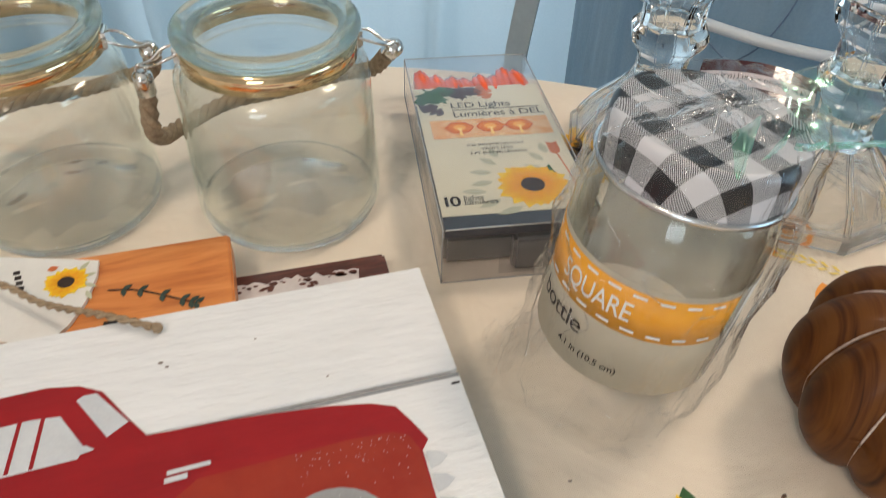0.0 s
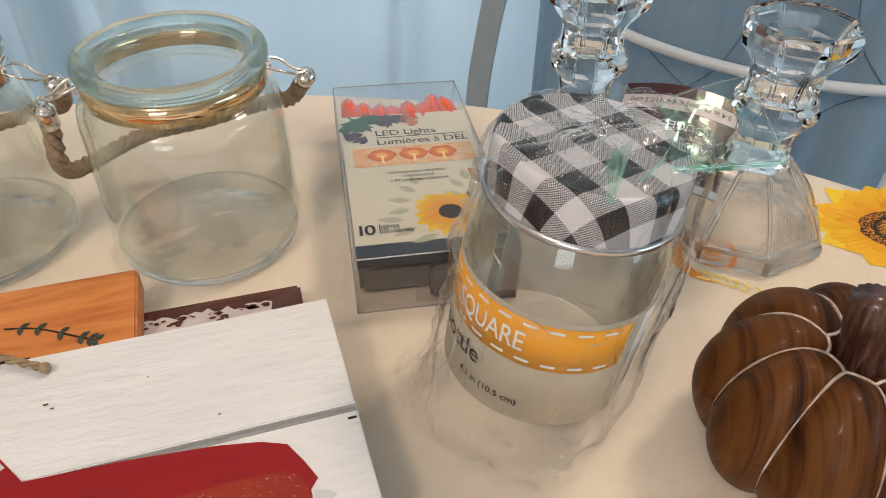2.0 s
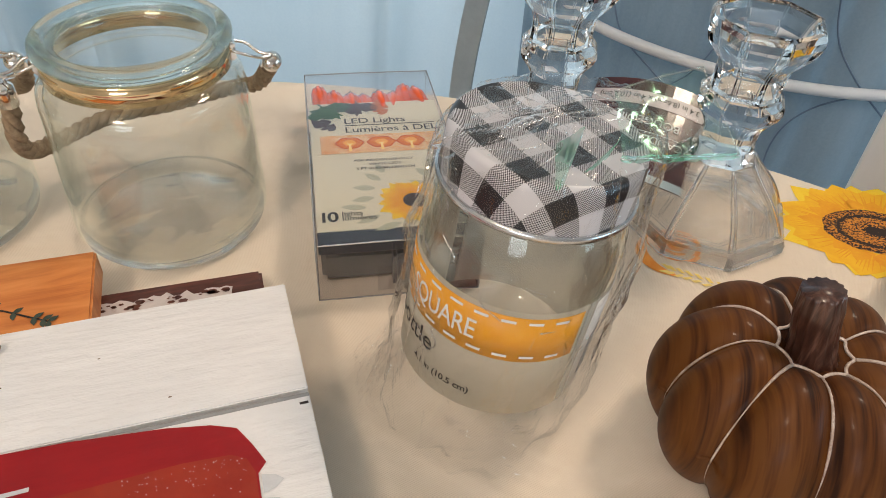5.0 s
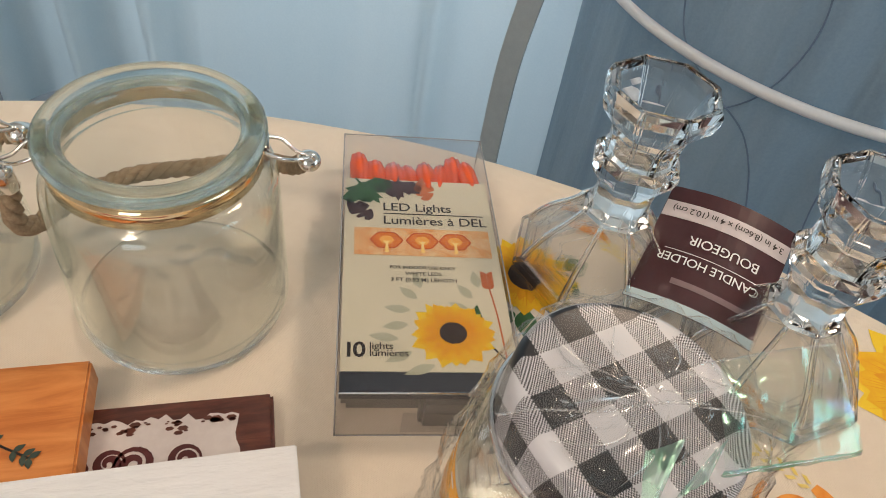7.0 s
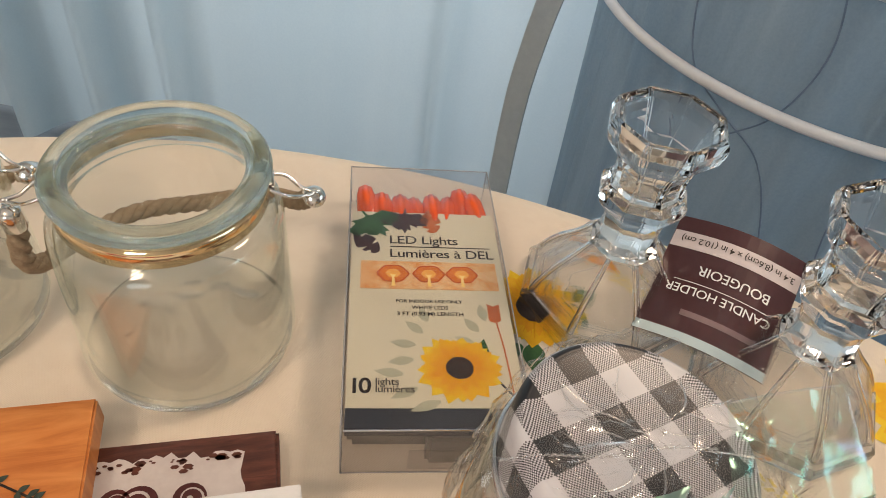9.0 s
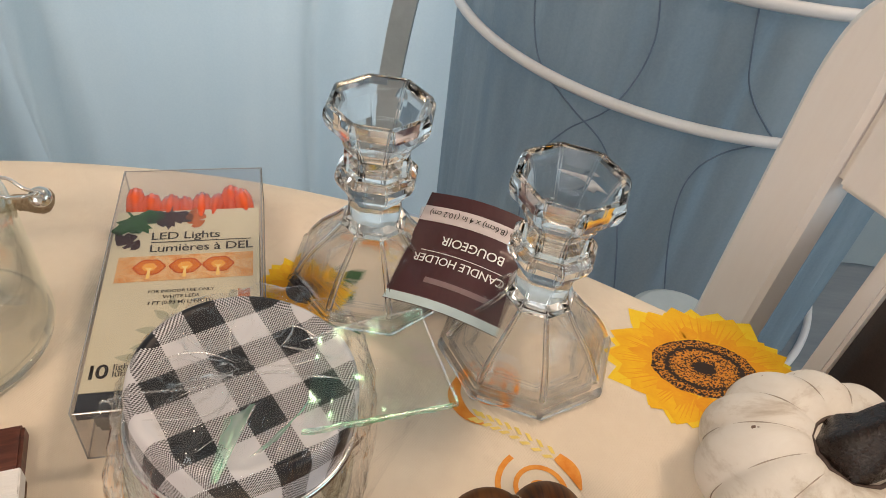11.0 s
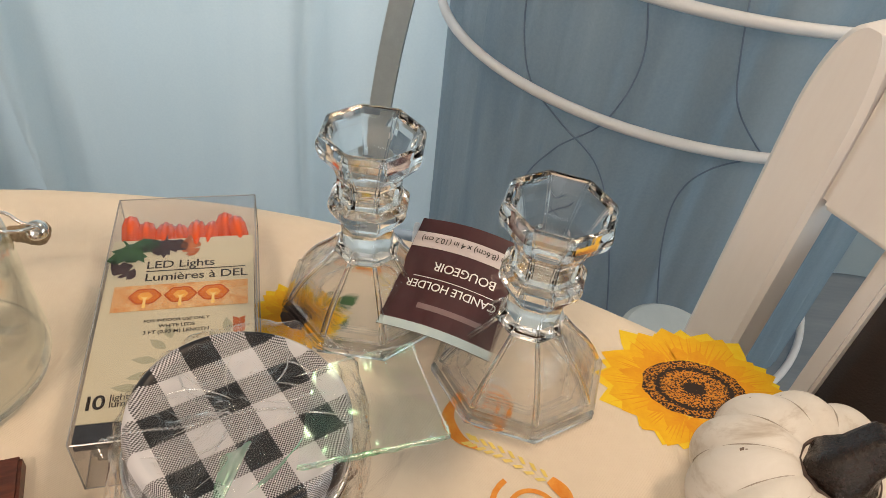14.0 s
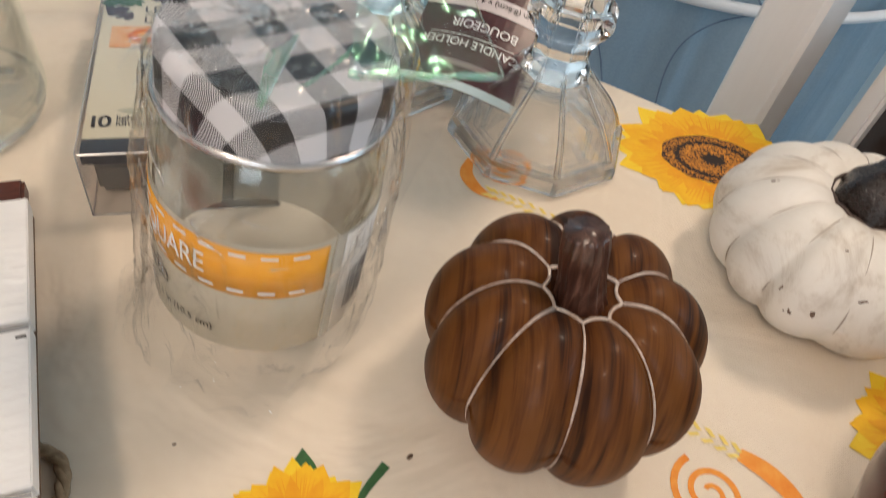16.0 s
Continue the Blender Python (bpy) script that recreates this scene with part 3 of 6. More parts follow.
plain_box("floor", M_FLOOR, "blue-grey board floor under the table", -2.2, -2.2, FLOOR_Z - 0.1, 2.4, 2.3, FLOOR_Z)
plain_box("ceiling", M_WALL, "plain pale ceiling", -2.2, -2.2, 1.75, 2.4, 2.3, 1.85)
plain_box("wall_north", M_WALL, "pale wall behind the curtain", -2.2, 2.3, FLOOR_Z, 2.4, 2.4, 1.75)
plain_box("wall_south", M_WALL, "pale painted wall", -2.2, -2.3, FLOOR_Z, 2.4, -2.2, 1.75)
plain_box("wall_west", M_WALL, "pale painted wall", -2.3, -2.2, FLOOR_Z, -2.2, 2.3, 1.75)
plain_box("wall_east", M_WALL, "pale painted wall", 2.4, -2.2, FLOOR_Z, 2.5, 2.3, 1.75)


def curtain():
    """Cloth hanging from above to the floor, in soft folds."""
    bm = bmesh.new()
    nx, nz = 240, 24
    grid = []
    for i in range(nx + 1):
        x = -2.0 + 4.2 * i / nx
        col = []
        for k in range(nz + 1):
            z = FLOOR_Z + 0.01 + 2.3 * k / nz
            d = 0.030 * noise.noise((x * 5.0, z * 0.25, 3.1)) + 0.012 * noise.noise((x * 14.0, z * 0.4, 7.7))
            d += -0.09 * math.exp(-((x + 0.55 + 0.05 * z) / 0.026) ** 2) - 0.10 * math.exp(-((x + 0.68) / 0.030) ** 2) - 0.10 * math.exp(-((x + 0.86) / 0.035) ** 2) - 0.06 * math.exp(-((x - 0.01 - 0.03 * math.sin(3 * z)) / 0.020) ** 2)
            col.append(bm.verts.new((x, 1.36 + d, z)))
        grid.append(col)
    for i in range(nx):
        for k in range(nz):
            bm.faces.new((grid[i][k], grid[i + 1][k], grid[i + 1][k + 1], grid[i][k + 1]))
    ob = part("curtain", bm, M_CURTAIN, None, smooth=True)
    tagged(ob, "pale blue curtain hanging to the floor in soft folds", "curtain")


curtain()

HX, HY, HR = 0.60, 1.32, 0.40


def hoop_frame():
    """A round hanging frame: white hoops, net cloth in folds inside them, and a strap."""
    top = thing("hoop_frame", pose(HX, HY, FLOOR_Z), "white wire hoops holding folded blue-grey net cloth", "storage net")
    base = -FLOOR_Z
    for z in (-0.72, -0.19, -0.028, 0.35):
        pts = [Vector((HR * math.cos(2 * math.pi * i / 96), HR * math.sin(2 * math.pi * i / 96), base + z)) for i in range(96)]
        bm = bmesh.new()
        add_tube(bm, pts, 0.0072, 8, True)
        part("hoop", bm, M_HOOP, top, "white coated wire hoop", True)
    bm = bmesh.new()
    n, nz = 300, 20
    rows_ = []
    for i in range(n):
        a = 2 * math.pi * i / n
        col = []
        for k in range(nz + 1):
            z = 0.02 + 1.08 * k / nz
            r = HR - 0.026 + 0.016 * noise.noise((9 * math.cos(a), 9 * math.sin(a), z * 0.7)) + 0.008 * noise.noise((26 * math.cos(a), 26 * math.sin(a), z * 0.5))
            col.append(bm.verts.new((r * math.cos(a), r * math.sin(a), z)))
        rows_.append(col)
    for i in range(n):
        a, b = rows_[i], rows_[(i + 1) % n]
        for k in range(nz):
            bm.faces.new((a[k], b[k], b[k + 1], a[k + 1]))
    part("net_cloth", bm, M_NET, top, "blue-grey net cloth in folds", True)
    bm = bmesh.new()
    line = smooth_path([(-0.41, -0.155, 1.1), (-0.430, -0.15, 0.75), (-0.448, -0.15, 0.62), (-0.468, -0.14, 0.48), (-0.478, -0.14, 0.34), (-0.478, -0.14, 0.02)], 8)
    w, dq = Vector((0.017, -0.006, 0)), Vector((0.001, 0.003, 0))
    loops = [[bm.verts.new(q) for q in (p - w - dq, p + w - dq, p + w + dq, p - w + dq)] for p in line]
    for la, lb in zip(loops, loops[1:]):
        for k in range(4):
            bm.faces.new((la[k], la[(k + 1) % 4], lb[(k + 1) % 4], lb[k]))
    part("strap", bm, M_STRAP, top, "grey strap hanging beside the net")
    for pts in ([(-0.294, -0.25, 0.702), (-0.287, -0.258, 0.619), (-0.268, -0.278, 0.56), (-0.222, -0.316, 0.524), (-0.17, -0.347, 0.485), (-0.13, -0.364, 0.387), (-0.087, -0.376, 0.194)],
                [(-0.178, -0.343, 0.749), (-0.156, -0.353, 0.644), (-0.176, -0.343, 0.551), (-0.225, -0.314, 0.483), (-0.255, -0.29, 0.394), (-0.247, -0.296, 0.242)],
                [(-0.075, -0.379, 0.75), (-0.058, -0.382, 0.67), (-0.04, -0.384, 0.616), (0.001, -0.386, 0.567), (0.064, -0.381, 0.512)],
                [(0.033, -0.385, 0.557), (-0.037, -0.384, 0.528), (-0.066, -0.38, 0.477), (-0.06, -0.381, 0.391), (-0.029, -0.385, 0.263), (0.021, -0.385, 0.08)]):
        part("cord", tube_bm(pts, 0.0012, 6, 8), M_DARK_CABLE, top, "thin dark blue cord", True)


hoop_frame()


def floor_tub():
    t = thing("floor_tub", pose(0.535, 0.800, FLOOR_Z), "tall pale blue round plastic bin with a flat lid", "tub")
    part("tub", lathe([(0, 0), (0.048, 0), (0.050, 0.01), (0.058, 0.34), (0, 0.34)], 48), M_PLASTIC_PALE, t, smooth=False)
    part("lid", lathe([(0, 0.34), (0.062, 0.34), (0.064, 0.345), (0.063, 0.355), (0.056, 0.360), (0, 0.358)], 48), M_PLASTIC_PALE, t, "flat pale blue lid")


floor_tub()


def ribbed_adapter():
    t = thing("ribbed_vent_box", pose(0.455, 0.800, FLOOR_Z, 0, 0, 35), "tall grey heater box with ribbed top on the floor", "box")
    part("body", box_bm(-0.03, -0.045, 0, 0.03, 0.045, 0.33, 0.006), M_PLASTIC_GREY, t)
    for i in range(7):
        part("rib", box_bm(-0.028, -0.040 + i * 0.012, 0.33, 0.028, -0.035 + i * 0.012, 0.338), M_PLASTIC_PALE, t)


ribbed_adapter()

CHAIR_A = math.atan2(-0.832, 0.555)


def chair():
    """White wooden chair: two posts, a broad top rail, slats, a dark seat cushion."""
    t = thing("dining_chair", pose(0.403, 0.4735, FLOOR_Z, 0, 0, math.degrees(CHAIR_A)), "white painted wooden chair with dark brown seat cushion", "chair")
    b = -FLOOR_Z

    def post(x0, x1):
        bm = bmesh.new()
        zs = [0, 0.3, 0.6, 0.80] + [0.846 + 0.053 * math.sin(k * math.pi / 40) for k in range(21)]
        inset = [0, 0, 0, 0] + [0.022 * (1 - math.cos(k * math.pi / 40)) for k in range(21)]
        rings = []
        for z, i in zip(zs, inset):
            q = i * 0.7
            rings.append([bm.verts.new(p) for p in ((x0 + q + 0.003, 0, z), (x1 - q * 0.6 - 0.003, 0, z), (x1 - q * 0.6, 0.003, z), (x1 - q * 0.6, 0.025, z), (x1 - q * 0.6 - 0.003, 0.028, z), (x0 + q + 0.003, 0.028, z), (x0 + q, 0.025, z), (x0 + q, 0.003, z))])
        for a, c in zip(rings, rings[1:]):
            for k in range(8):
                bm.faces.new((a[k], a[(k + 1) % 8], c[(k + 1) % 8], c[k]))
        bm.faces.new(rings[0][::-1])
        bm.faces.new(rings[-1])
        return bm

    part("back_post", post(-0.036, -0.0015), M_CHAIR, t)
    part("back_post", post(0.352, 0.388), M_CHAIR, t)
    part("top_rail", box_bm(-0.0012, 0.001, b + 0.0615, 0.3515, 0.024, b + 0.142, 0.004), M_CHAIR, t)
    part("lower_rail", box_bm(-0.001, 0.004, 0.55, 0.351, 0.022, 0.59, 0.003), M_CHAIR, t)
    for k in range(5):
        x = 0.034 + k * 0.072
        part("slat", box_bm(x, 0.011, 0.59, x + 0.011, 0.021, b + 0.063, 0.002), M_CHAIR, t)
    part("seat", box_bm(-0.03, -0.42, 0.42, 0.382, 0.02, 0.455, 0.008), M_CHAIR, t)
    for x in (-0.02, 0.34):
        part("front_leg", box_bm(x, -0.41, 0, x + 0.034, -0.376, 0.42, 0.004), M_CHAIR, t)
    part("cushion", box_bm(-0.01, -0.40, 0.456, 0.362, -0.012, 0.52, 0.025), M_CUSHION, t, "dark brown leather cushion", True)


chair()
side = pose(0.403, 0.4735, FLOOR_Z, 0, 0, math.degrees(CHAIR_A))
bag = thing("leather_bag", side, "dark brown leather bag hanging behind the chair back", "bag")
part("bag_body", box_bm(0.030, 0.026, 0.40, 0.350, 0.170, 0.806, 0.020), M_CUSHION, bag, smooth=True)

# ---- the table and its cloth ----
TX, TY, TR = 0.0727, -0.0599, 0.566
table = thing("round_table", pose(TX, TY, FLOOR_Z), "round wooden table under a printed cloth", "table")
part("tabletop", lathe([(0, 0.715), (TR - 0.012, 0.715), (TR - 0.006, 0.720), (TR - 0.006, 0.740), (TR - 0.012, 0.745), (0, 0.745)], 128), M_TABLE, table)
part("pedestal", lathe([(0, 0.0), (0.26, 0.0), (0.26, 0.03), (0.08, 0.08), (0.05, 0.3), (0.06, 0.6), (0.12, 0.714), (0, 0.714)], 48), M_TABLE, table, smooth=True)


def tablecloth():
    t = thing("tablecloth", pose(0, 0, 0), "cream cotton tablecloth printed with sunflowers and orange scrolls", "tablecloth")
    bm = bmesh.new()
    n = 256
    prof = [(0.0, 0.0), (0.08, 0.0), (0.16, 0.0), (0.24, 0.0), (0.32, 0.0), (0.40, 0.0), (0.48, 0.0), (TR - 0.012, 0.0), (TR - 0.005, -0.001), (TR - 0.001, -0.004), (TR + 0.001, -0.010), (TR + 0.002, -0.03), (TR + 0.004, -0.09), (TR + 0.006, -0.16), (TR + 0.008, -0.22)]
    rings = []
    for r, z in prof:
        if r == 0:
            rings.append([bm.verts.new((TX, TY, 0))])
            continue
        ring = []
        for i in range(n):
            a = 2 * math.pi * i / n
            q = r + (0.02 * noise.noise((6 * math.cos(a), 6 * math.sin(a), 1.0)) + 0.012 * math.sin(26 * a)) * min(1, max(0, -z / 0.16))
            ring.append(bm.verts.new((TX + q * math.cos(a), TY + q * math.sin(a), z)))
        rings.append(ring)
    for a, b in zip(rings, rings[1:]):
        for i in range(n):
            j = (i + 1) % n
            if len(a) == 1:
                bm.faces.new((a[0], b[i], b[j]))
            else:
                bm.faces.new((a[i], b[i], b[j], a[j]))
    part("cloth", bm, M_CLOTH, t, smooth=True)
    return t


CLOTH = tablecloth()
INK = 0.00025


def sunflower(parent, x, y, r_disc, r_petal, turn=0.0, z=INK, disc=None, petals=22, level=0.00008, flat=1.0):
    """A printed sunflower: three layers of petals round a stippled disc."""
    rnd = random.Random(int(x * 9999) + petals)
    marks = []
    for k, (mat_, scale, count) in enumerate(((M_PETAL_LEMON, 1.0, petals), (M_PETAL, 0.93, petals), (M_PETAL_DEEP, 0.72, petals - 3))):
        bm = bmesh.new()
        for i in range(count):
            a = turn + 2 * math.pi * (i + 0.5 * k) / count + rnd.uniform(-0.08, 0.08)
            ln = (r_petal * scale * rnd.uniform(0.86, 1.08)) - r_disc * 0.8
            add_poly(bm, turned(petal(ln, r_petal * (0.46 if k < 2 else 0.20) * rnd.uniform(0.85, 1.15), 7, r_disc * 0.8), a), level * k + i * level * 0.035)
            if k < 2:
                marks.append((a, ln))
        up_normals(bm)
        part("petal_layer", bm, mat_, parent, "yellow sunflower petals", m=pose(x, y, z) @ Matrix.Diagonal((1, 0.5 + 0.5 * flat, 1, 1)))
    bm = bmesh.new()
    for a, ln in marks:
        for s in (-0.05, 0.05):
            p = [(r_disc * 0.8 + ln * u, 0) for u in (0.05, 0.3, 0.55, rnd.uniform(0.65, 0.85))]
            add_stroke(bm, turned(p, a + s), lambda u: r_petal * 0.028 * (1.05 - u), level * 2.9)
    up_normals(bm)
    part("petal_line_print", bm, M_PETAL_DEEP, parent, "amber lines along the petals", m=pose(x, y, z) @ Matrix.Diagonal((1, 0.5 + 0.5 * flat, 1, 1)))
    bm = bmesh.new()
    add_poly(bm, [(r_disc * (1 + 0.03 * rnd.uniform(-1, 1)) * math.cos(2 * math.pi * i / 48), r_disc * (1 + 0.03 * rnd.uniform(-1, 1)) * math.sin(2 * math.pi * i / 48)) for i in range(48)], level * 3.6)
    up_normals(bm)
    part("printed_seed_disc", bm, disc or M_SEED, parent, "dark stippled flower centre", m=pose(x, y, z) @ Matrix.Diagonal((1, flat, 1, 1)))


def leaf(parent, x, y, length, width, a, mat_=None, z=INK, name="printed_leaf"):
    bm = bmesh.new()
    add_poly(bm, turned(petal(length, width, 9), a))
    up_normals(bm)
    return part(name, bm, mat_ or M_LEAF, parent, m=pose(x, y, z))


def stroke(parent, name, pts, width, mat_, z=INK, steps=6):
    bm = bmesh.new()
    add_stroke(bm, [(p.x, p.y) for p in smooth_path([(*q, 0) for q in pts], steps)], width, z)
    up_normals(bm)
    return part(name, bm, mat_, parent)


def spiral(parent, x, y, r, turn, sense=1):
    pts = []
    for i in range(60):
        u = i / 59
        a = turn + sense * u * 4.1 * math.pi
        q = r * (1 - 0.85 * u ** 0.9)
        pts.append((x + q * math.cos(a), y + q * math.sin(a)))
    bm = bmesh.new()
    add_stroke(bm, pts, lambda u: 0.0022 * (1.1 - 0.35 * u), INK)
    up_normals(bm)
    part("printed_scroll", bm, M_BRUSH, parent, "orange brushed scroll")


def chevrons(parent, pts, count, size):
    line = smooth_path([(*q, 0) for q in pts], 12)
    for i in range(count):
        q = line[int(i * (len(line) - 2) / (count - 1))]
        d = (line[min(int(i * (len(line) - 2) / (count - 1)) + 1, len(line) - 1)] - q).normalized()
        a = math.atan2(d.y, d.x)
        bm = bmesh.new()
        for s in (1, -1):
            add_poly(bm, turned([(0, s * size * 0.08), (-size * 0.75, s * size * 0.6), (-size * 0.30, s * size * 0.72), (size * 0.35, s * size * 0.22)], a))
        up_normals(bm)
        part("printed_dash", bm, M_CHEVRON, parent, "pale yellow printed dashes", m=pose(q.x, q.y, INK + 0.0002 + 0.00001 * (i % 2)))


sunflower(CLOTH, 0.3465, 0.401, 0.0255, 0.0490, 0.2, petals=19, flat=0.66)
sunflower(CLOTH, 0.153, 0.421, 0.0085, 0.0235, 0.4, disc=M_BULB, petals=18)
sunflower(CLOTH, 0.183, 0.213, 0.0090, 0.0225, 0.1, disc=M_BULB, petals=18)
sunflower(CLOTH, 0.398, 0.262, 0.0150, 0.0330, 0.5, petals=16)
for x, y, ln, w, a in ((0.171, 0.431, 0.012, 0.009, 0.7), (0.163, 0.424, 0.016, 0.014, -0.3), (0.137, 0.409, 0.011, 0.006, 1.4), (0.155, 0.401, 0.016, 0.010, -1.5), (0.150, 0.398, 0.012, 0.008, -2.4), (0.183, 0.224, 0.015, 0.009, 1.75)):
    leaf(CLOTH, x, y, ln, w, a)
stroke(CLOTH, "printed_stem", [(0.196, 0.214), (0.200, 0.226), (0.206, 0.236)], lambda u: 0.0015 + 0.0016 * u, M_LEAF)
stroke(CLOTH, "printed_stem", [(0.160, 0.412), (0.170, 0.404), (0.184, 0.398)], 0.0012, M_LEAF)
spiral(CLOTH, 0.2470, 0.3790, 0.0140, 2.3)
spiral(CLOTH, 0.3090, 0.2365, 0.0130, 2.0)
spiral(CLOTH, 0.2640, 0.3290, 0.0170, 2.2)
stroke(CLOTH, "printed_brushstroke", [(0.231, 0.380), (0.229, 0.370), (0.234, 0.361), (0.243, 0.356)], lambda u: 0.006 * math.sin(math.pi * (0.15 + 0.8 * u)), M_BRUSH, INK + 0.00012)
stroke(CLOTH, "printed_brushstroke", [(0.322, 0.251), (0.331, 0.245), (0.338, 0.236), (0.340, 0.226)], lambda u: 0.007 * math.sin(math.pi * (0.25 + 0.7 * u)), M_BRUSH, INK + 0.00012)
stroke(CLOTH, "printed_brushstroke", [(0.273, 0.345), (0.279, 0.339), (0.282, 0.331)], lambda u: 0.006 * math.sin(math.pi * (0.25 + 0.7 * u)), M_BRUSH, INK + 0.00012)
stroke(CLOTH, "printed_brushstroke", [(0.176, 0.459), (0.183, 0.461), (0.190, 0.456)], lambda u: 0.007 * math.sin(math.pi * (0.1 + 0.8 * u)), M_BRUSH, INK + 0.00012)
chevrons(CLOTH, [(0.2390, 0.3600), (0.254, 0.3545), (0.272, 0.3450)], 9, 0.0044)
chevrons(CLOTH, [(0.3050, 0.2600), (0.314, 0.2555), (0.3220, 0.2510)], 5, 0.0044)
chevrons(CLOTH, [(0.190, 0.452), (0.199, 0.446), (0.206, 0.438)], 5, 0.0042)

# ---- glass jars with rope handles ----


def glass_jar(name, m):
    t = thing(name, m, "open empty glass jar with steel neck band and jute rope handle", "jar", "glass jars")
    wall_out = [(0.0401, 0.0062), (0.0413, 0.0085), (0.0414, 0.012), (0.0404, 0.042), (0.0400, 0.060), (0.0398, 0.0672), (0.0390, 0.0712), (0.0375, 0.0735), (0.0352, 0.0748), (0.0334, 0.0758), (0.0333, 0.0860)]
    wall_in = [(0.0310, 0.0860), (0.0310, 0.0750), (0.0330, 0.0730), (0.0354, 0.0718), (0.0368, 0.0698), (0.0376, 0.0660), (0.0380, 0.060), (0.0384, 0.042), (0.0394, 0.013), (0.0389, 0.0090), (0.0377, 0.0068)]
    part("glass_wall", lathe(wall_out + wall_in, 72, True), M_SHELL, t, "clear glass wall", True)
    base = [(0, 0.0012), (0.028, 0.0012), (0.033, 0.0), (0.0378, 0.0010), (0.0398, 0.0035), (0.0400, 0.0060), (0.0375, 0.0066), (0.0345, 0.0068), (0.022, 0.0060), (0.010, 0.0066), (0, 0.0070)]
    part("glass_base", lathe(base, 72), M_SLAB, t, "thick clear glass base", True)
    rim = [(0.0312, 0.0802), (0.0335, 0.0802), (0.0348, 0.0815), (0.0360, 0.0835), (0.0364, 0.0870), (0.0362, 0.0905), (0.0350, 0.0935), (0.0330, 0.0945), (0.0312, 0.0940), (0.0304, 0.0925), (0.0302, 0.0900), (0.0285, 0.0893), (0.0276, 0.0880), (0.0274, 0.0850), (0.0280, 0.0815)]
    part("glass_rim", lathe([(r * 1.016, 0.0852 + 0.46 * (z - 0.0802)) for r, z in rim], 72, True), M_RIM, t, "thick rolled glass rim", True)
    part("neck_band", lathe([(0.0336, 0.0768), (0.0353, 0.0768), (0.0355, 0.0812), (0.0353, 0.0850), (0.0336, 0.0850)], 72, True), M_BAND, t, "polished steel neck band", True)
    ends = []
    for s in (1, -1):
        part("lug", box_bm(s * 0.0345 - 0.0025, -0.0045, 0.0766, s * 0.0345 + 0.0025, 0.0045, 0.0845, 0.0008), M_CHROME, t, "polished steel lug")
        wire = [(s * 0.035, -0.0045, 0.0815), (s * 0.041, -0.0055, 0.0795), (s * 0.046, -0.0025, 0.0765), (s * 0.0505, 0, 0.0760), (s * 0.046, 0.0025, 0.0765), (s * 0.041, 0.0055, 0.0795), (s * 0.035, 0.0045, 0.0815)]
        part("wire_loop", tube_bm(wire, 0.0007, 6), M_CHROME, t, "bent chrome wire loop", True)
        part("eyelet", tube_bm([(s * 0.0505 + 0.0018 * math.cos(a), 0, 0.0735 + 0.0030 * math.sin(a)) for a in [i * math.pi / 6 for i in range(12)]], 0.0006, 6, 0, True), M_CHROME, t, "chrome eyelet", True)
        cap = lathe([(0, 0.0045), (0.0018, 0.0045), (0.0036, 0.0035), (0.0040, 0.0025), (0.0040, -0.0055), (0.0036, -0.0060), (0, -0.0060)], 20)
        part("rope_cap", cap, M_CHROME, t, "chrome rope end cap", True, m=pose(s * 0.0505, 0.003 if s > 0 else 0.0, 0.0715 if s > 0 else 0.0690, 52 if s > 0 else 8, 10 if s > 0 else 0, 0))
        ends.append((s * 0.0505, 0.0070, 0.0685) if s > 0 else (s * 0.0505, 0.0015, 0.0640))
    a, b = ends
    pts = [a, (0.0490, 0.012, 0.0635), (0.044, 0.024, 0.051), (0.030, 0.041, 0.040), (0.004, 0.0475, 0.031), (-0.024, 0.0445, 0.029), (-0.044, 0.027, 0.030), (-0.0515, 0.010, 0.036), (-0.0525, 0.001, 0.048), b]
    part("rope_handle", rope_bm(pts, 0.0036), M_TWINE, t, "twisted jute rope handle", True)
    return t


glass_jar("glass_jar", pose(0.0146, 0.3672, 0, 0, 0, 20))
glass_jar("glass_jar", pose(-0.0850, 0.3510, 0, 0, 0, 18))

# ---- boxed string lights ----
BOXA = 14.3
BW, BL = 0.0670, 0.1500


def top_z(v):
    return 0.0300 - 0.0075 * v / BL


